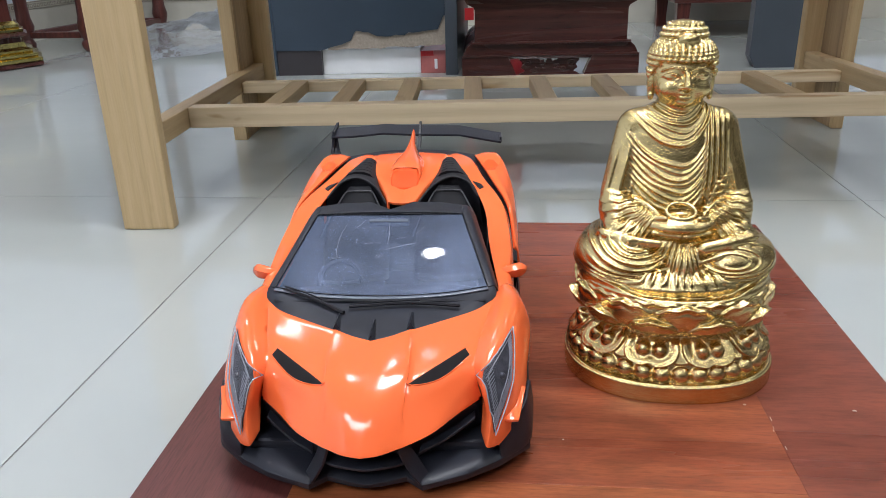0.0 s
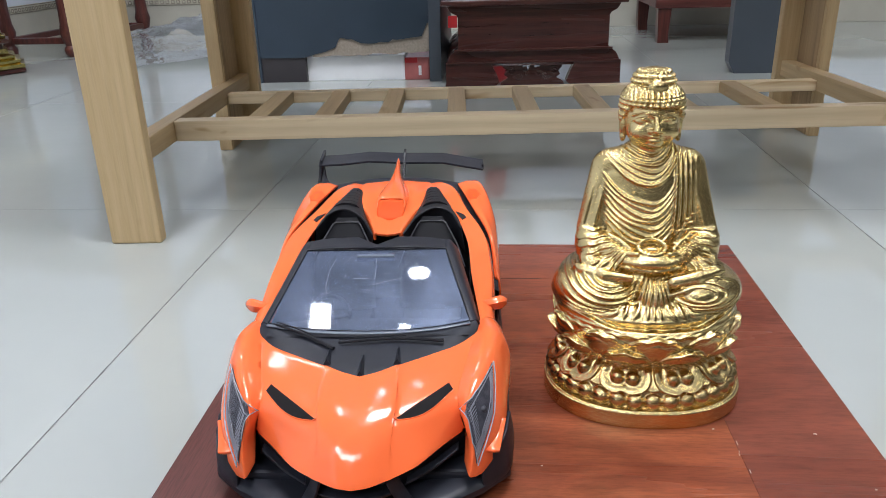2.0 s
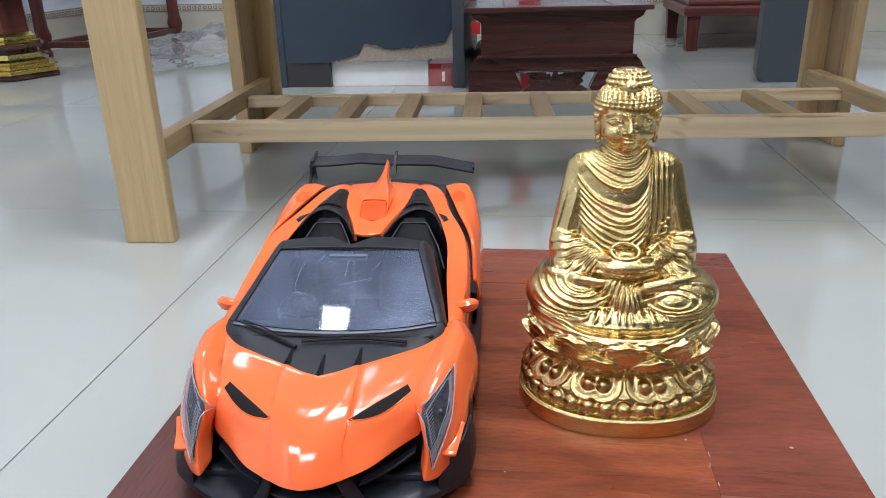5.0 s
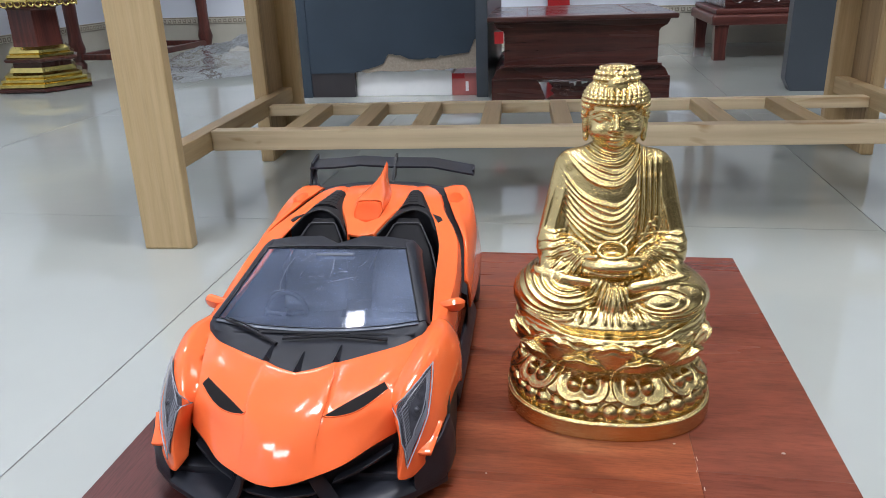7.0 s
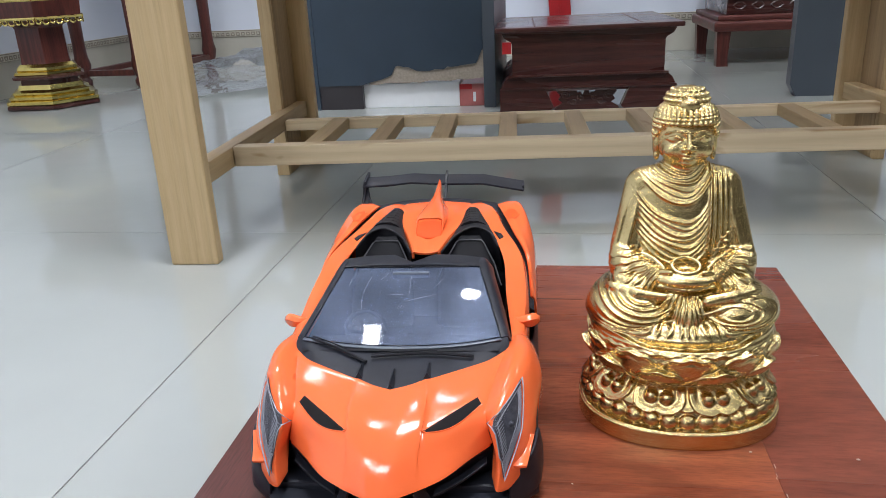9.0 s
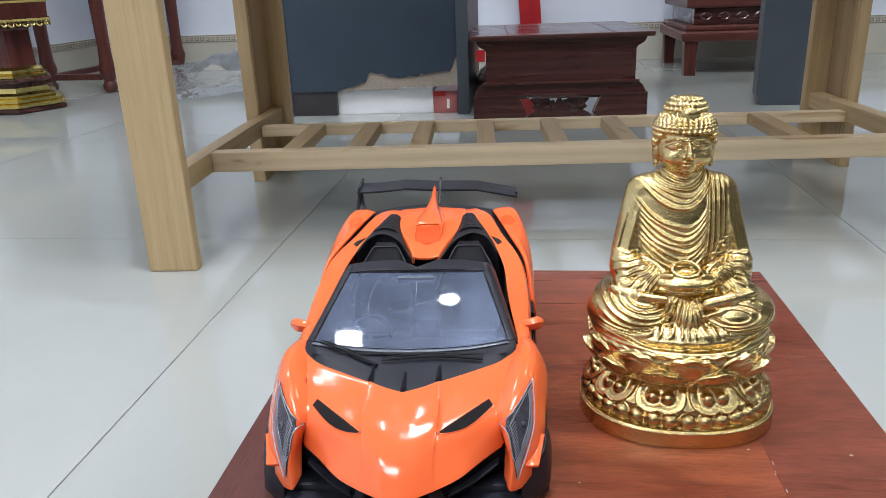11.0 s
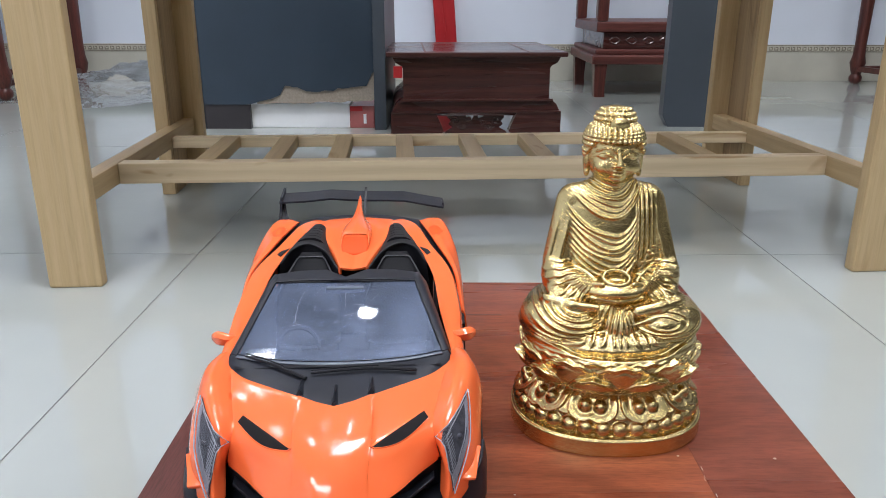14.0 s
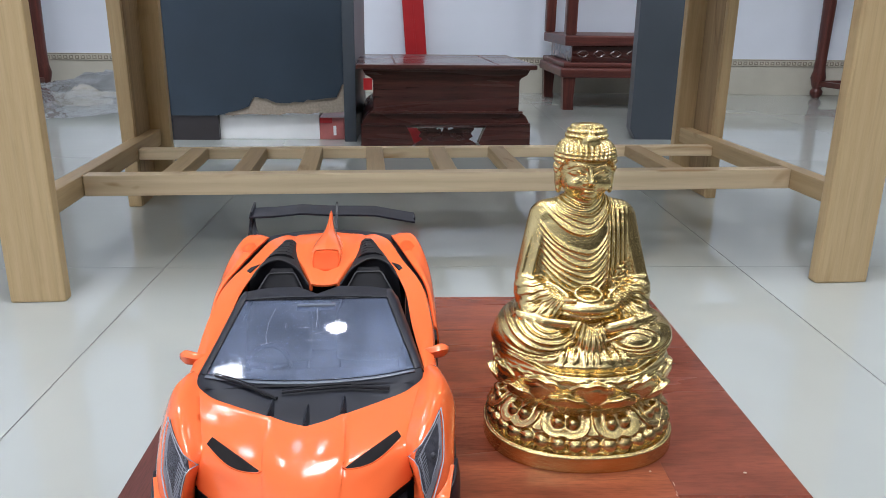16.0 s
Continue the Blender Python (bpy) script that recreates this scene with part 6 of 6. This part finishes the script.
# black humps with stepped louvres behind the seats
for s in (1, -1):
    HUMP = [
        [(7.6, 138.5, 55.2), (14.0, 149.5, 60.0), (24.0, 155.5, 63.2), (33.0, 153.0, 61.0), (38.2, 142.0, 56.8)],
        [(11.0, 148, 57.4), (16.0, 158, 61.2), (24.5, 164, 64.0), (31.5, 160, 62.2), (36.2, 152, 58.6)],
        [(15.5, 166, 60.4), (18.5, 171, 62.8), (24.0, 174, 64.2), (29.0, 171, 62.8), (31.5, 166, 60.6)],
        [(18.0, 185, 62.0), (19.6, 186, 63.4), (22.0, 187, 64.0), (24.6, 186, 63.4), (25.8, 185, 62.0)],
    ]
    bm = bmesh.new()
    add_patch(bm, HUMP if s > 0 else flipped(HUMP), 14, 16)
    hump = skin("seat_fairing", bm, M_SATIN, car, 1.0, 0.2, "black fairing with stepped louvres", want=(0, 0, 1))
    for k in range(6):
        y0, w, zt, cx = 160.5 + 4.3 * k, 8.2 - 0.68 * k, 64.5 + 0.06 * k, s * (24.2 - 0.42 * k)
        arch = [(cx - w, zt - 6.5), (cx - w, zt - 3.6), (cx - w * 0.7, zt - 1.0), (cx - w * 0.3, zt + 0.3), (cx + w * 0.3, zt + 0.3), (cx + w * 0.7, zt - 1.0), (cx + w, zt - 3.6), (cx + w, zt - 6.5)]
        bm = bmesh.new()
        add_prism(bm, arch, y0, y0 + 4.1)
        part("louvre", bm, M_SATIN, hump)
    bm = bmesh.new()
    add_patch(bm, [[mx(p, s) for p in r] for r in ([(7.8, 139.4, 54.0), (14.0, 150.6, 58.8), (24.0, 156.8, 62.0), (33.0, 154.2, 59.8), (38.2, 143.2, 55.6)], [(10.0, 148, 40), (15.0, 156, 42), (25.0, 160, 44), (35.0, 156, 42), (40, 148, 40)])], 12, 4)
    skin("fairing_mouth", bm, M_INNER, hump, want=(0, -1, 0))
# tail
bm = bmesh.new()
add_patch(bm, [[(0, 204, 60.6), (18, 202, 60.0), (37, 198, 58.0)], [(0, 217.5, 61.6), (18, 216, 61.2), (37.6, 210, 59.8)], [(0, 221, 50), (18, 220, 50), (40, 216, 48)], [(0, 222, 14), (18, 221, 14), (44, 216, 14)]], 14, 16)
mirror(bm)
skin("tail_panel", bm, M_BLACK, car, 1.0, 0.2, want=(0, 1, 0.3))
# rear aerofoil, leaning a little
spoiler = part("spoiler", bmesh.new(), M_BLACK, car, "black rear aerofoil, slightly crooked")
bm = bmesh.new()
prof = [(-51.0, 66.2), (-35.5, 66.6), (-19.5, 68.0), (-1.5, 66.8), (16.5, 66.6), (26.5, 66.4), (40.5, 63.8), (51.5, 61.9)]
rows = []
for dy, dz in ((-6.0, -0.3), (-5.8, 0.5), (0, 2.0), (6.2, 3.2), (6.4, 2.7), (0, 1.0), (-5.8, -0.7), (-6.0, -0.3)):
    rows.append([(u, 237.5 + dy - 0.0006 * u * u, w + dz) for u, w in prof])
add_patch(bm, rows, 28, 14, False, False)
bmesh.ops.remove_doubles(bm, verts=bm.verts, dist=0.02)
bmesh.ops.holes_fill(bm, edges=[e for e in bm.edges if e.is_boundary], sides=0)
part("aerofoil", bm, M_BLACK, spoiler, smooth=50)
bm = bmesh.new()
lp = [(-52.5, 226.5, 53.0), (-52.1, 235.0, 54.0), (-50.7, 246.0, 66.0), (-50.1, 246.0, 72.0), (-50.3, 231.0, 69.4), (-51.3, 229.6, 60.0)]
a = [bm.verts.new(p) for p in lp]
b = [bm.verts.new((x + 1.5, y, z)) for x, y, z in lp]
bm.faces.new(a)
bm.faces.new(b[::-1])
for i in range(6):
    bm.faces.new((a[i], b[i], b[(i + 1) % 6], a[(i + 1) % 6]))
part("end_plate", bm, M_BLACK, spoiler)
bm = bmesh.new()
add_patch(bm, [[(-51.4, 227, 53), (-48.0, 227, 53.6), (-43.6, 225, 55.6)], [(-50.8, 231, 60), (-48.8, 231, 59), (-46.8, 230, 58.4)], [(-50.4, 234, 66), (-49.4, 234, 65.6), (-48.4, 233, 65)]], 5, 6)
skin("strut", bm, M_BLACK, spoiler, 1.0)
bm = bmesh.new()
add_box(bm, 50.6, 51.9, 232, 242, 61.2, 64.6, bevel=0.4)
part("end_plate", bm, M_BLACK, spoiler)
bm = bmesh.new()
lp = [(0, 224, 60.0), (0, 234, 61.0), (0, 244, 72.4), (0, 239, 71.8), (0, 231, 66.5)]
a = [bm.verts.new((x + 1.8, y, z)) for x, y, z in lp]
b = [bm.verts.new((x + 3.2, y, z)) for x, y, z in lp]
bm.faces.new(a)
bm.faces.new(b[::-1])
for i in range(5):
    bm.faces.new((a[i], b[i], b[(i + 1) % 5], a[(i + 1) % 5]))
part("pylon", bm, M_SATIN, spoiler)

# front bumper: dark mouth, blades, splitter, corner flicks
bm = bmesh.new()
add_patch(bm, [[(0, -17.6, 21.4), (12, -13.4, 22.4), (22.5, -6.8, 23.6), (31, 2.6, 25.0), (39.0, 10.0, 26.0)], [(0, -7, 12), (12, -4, 12), (22, 2, 13), (31, 8, 14), (40, 13, 14)], [(0, -6, 3), (12, -4, 3), (22, 2, 3), (31, 8, 3), (44, 16, 3)]], 16, 8)
mirror(bm)
bumper = skin("bumper", bm, M_BLACK, car, 1.0, 0, "black front bumper with open intakes", want=(0, -1, 0))
SPL = [(0, -12.8), (6, -11.6), (13.5, -9.2), (19, -13.8), (26, -11.6), (34, -8.4), (45, -1.6), (52, 5.0), (56, 9.0)]
bm = bmesh.new()
add_patch(bm, [[(x, y, 5.0 + (0.6 if x > 19 else 0.0)) for x, y in SPL], [(x, y + 0.4, 7.0 + 0.05 * x) for x, y in SPL], [(x * 0.97, y * 0.85 + 6, 8.0 + 0.06 * x) for x, y in SPL], [(x * 0.9, y * 0.5 + 16, 9.0) for x, y in SPL]], 24, 8, False, True)
mirror(bm)
skin("splitter", bm, M_BLACK, bumper, 1.6, 0.2, "matt black front splitter")
bm = bmesh.new()
add_patch(bm, [[(0, -15.0, 14.2), (10, -13.0, 14.6), (14.0, -11.0, 15.0)], [(0, -9.0, 14.6), (10, -7, 15), (14.0, -5, 15.4)]], 8, 3)
mirror(bm)
skin("blade", bm, M_BLACK, bumper, 1.0, 0.2)
for s in (1, -1):
    for rows in (
        [[(19.0, -13.6, 6.5), (14.5, -13.4, 14), (11.8, -14.6, 21.6)], [(22.0, -9.5, 7.0), (17.5, -8.4, 15), (14.6, -10.6, 22.0)]],
        [[(18.0, -9.0, 17.0), (27, -3.0, 18.4), (36.5, 5.0, 21.0)], [(18.5, -5.0, 17.4), (27, 1.0, 18.8), (36.5, 9.0, 21.4)]],
        [[(45.6, -1.0, 7.4), (45.4, -0.6, 13), (45.6, 1.0, 17.0)], [(55.6, 8.2, 8.4), (55.0, 8.0, 16), (53.4, 7.0, 24.4)], [(58.0, 22, 9), (57.8, 22, 18), (56.4, 20, 27.0)]],
    ):
        bm = bmesh.new()
        add_patch(bm, [[mx(p, s) for p in r] for r in rows], 6, 8)
        skin("blade", bm, M_BLACK, bumper, 1.0, 0.15, want=(s * 0.3, -1, 0.2))
    bm = bmesh.new()
    add_patch(bm, [[mx(p, s) for p in r] for r in ([(45.4, 1.4, 23.2), (48.6, 0.4, 23.4), (51.6, 0.8, 23.2)], [(47.6, 8, 25.0), (50.6, 7, 25.6), (53.0, 7, 25.0)], [(50.6, 14, 28.6), (53.0, 13, 29), (54.6, 13, 28.6)])], 6, 8)
    skin("corner_flick", bm, M_ORANGE, car, 1.4, 0.3, "small orange corner winglet")

# underbody and wheels
bm = bmesh.new()
add_box(bm, -44, 44, 2, 222, 5, 13, bevel=1.5)
part("underbody", bm, M_BLACK, car)
for sx in (-1, 1):
    bm = bmesh.new()
    add_patch(bm, [[(sx * 40, 12, 6), (sx * 40, 12, 40)], [(sx * 41, 34, 6), (sx * 41, 34, 45)], [(sx * 41, 58, 6), (sx * 41, 58, 45)]], 3, 8)
    part("wheel_house", bm, M_INNER, car)
for xc, yc in ((49.5, 33.5), (-49.5, 33.5), (50.5, 182), (-50.5, 182)):
    s = 1 if xc > 0 else -1
    bm = bmesh.new()
    R1 = 17.6
    add_turned(bm, [(11.6, -6.2), (15.8, -6.5), (17.2, -5.6), (R1, -3), (R1, 3), (17.2, 5.6), (15.8, 6.5), (11.6, 6.2)], 32)
    for v in bm.verts:
        v.co = Vector((xc + v.co.z, yc + v.co.x, R1 + v.co.y))
    wheel = part("wheel", bm, M_TYRE, car, "black tyre on a silver spoked rim", smooth=40)
    bm = bmesh.new()
    add_turned(bm, [(11.4, -4.5), (11.8, 5.6), (10.8, 5.9), (10.4, 3.6), (3.0, 3.4), (2.6, 5.0), (0.6, 5.2)], 32)
    for k in range(10):
        r = add_box(bm, -0.9, 0.9, 2.0, 11.0, 3.2, 5.4)
        for v in r:
            v.co = Matrix.Rotation(2 * math.pi * k / 10, 3, "Z") @ v.co
    for v in bm.verts:
        v.co = Vector((xc + s * v.co.z, yc + v.co.x, R1 + v.co.y))
    part("rim", bm, M_RIM, wheel, smooth=40)
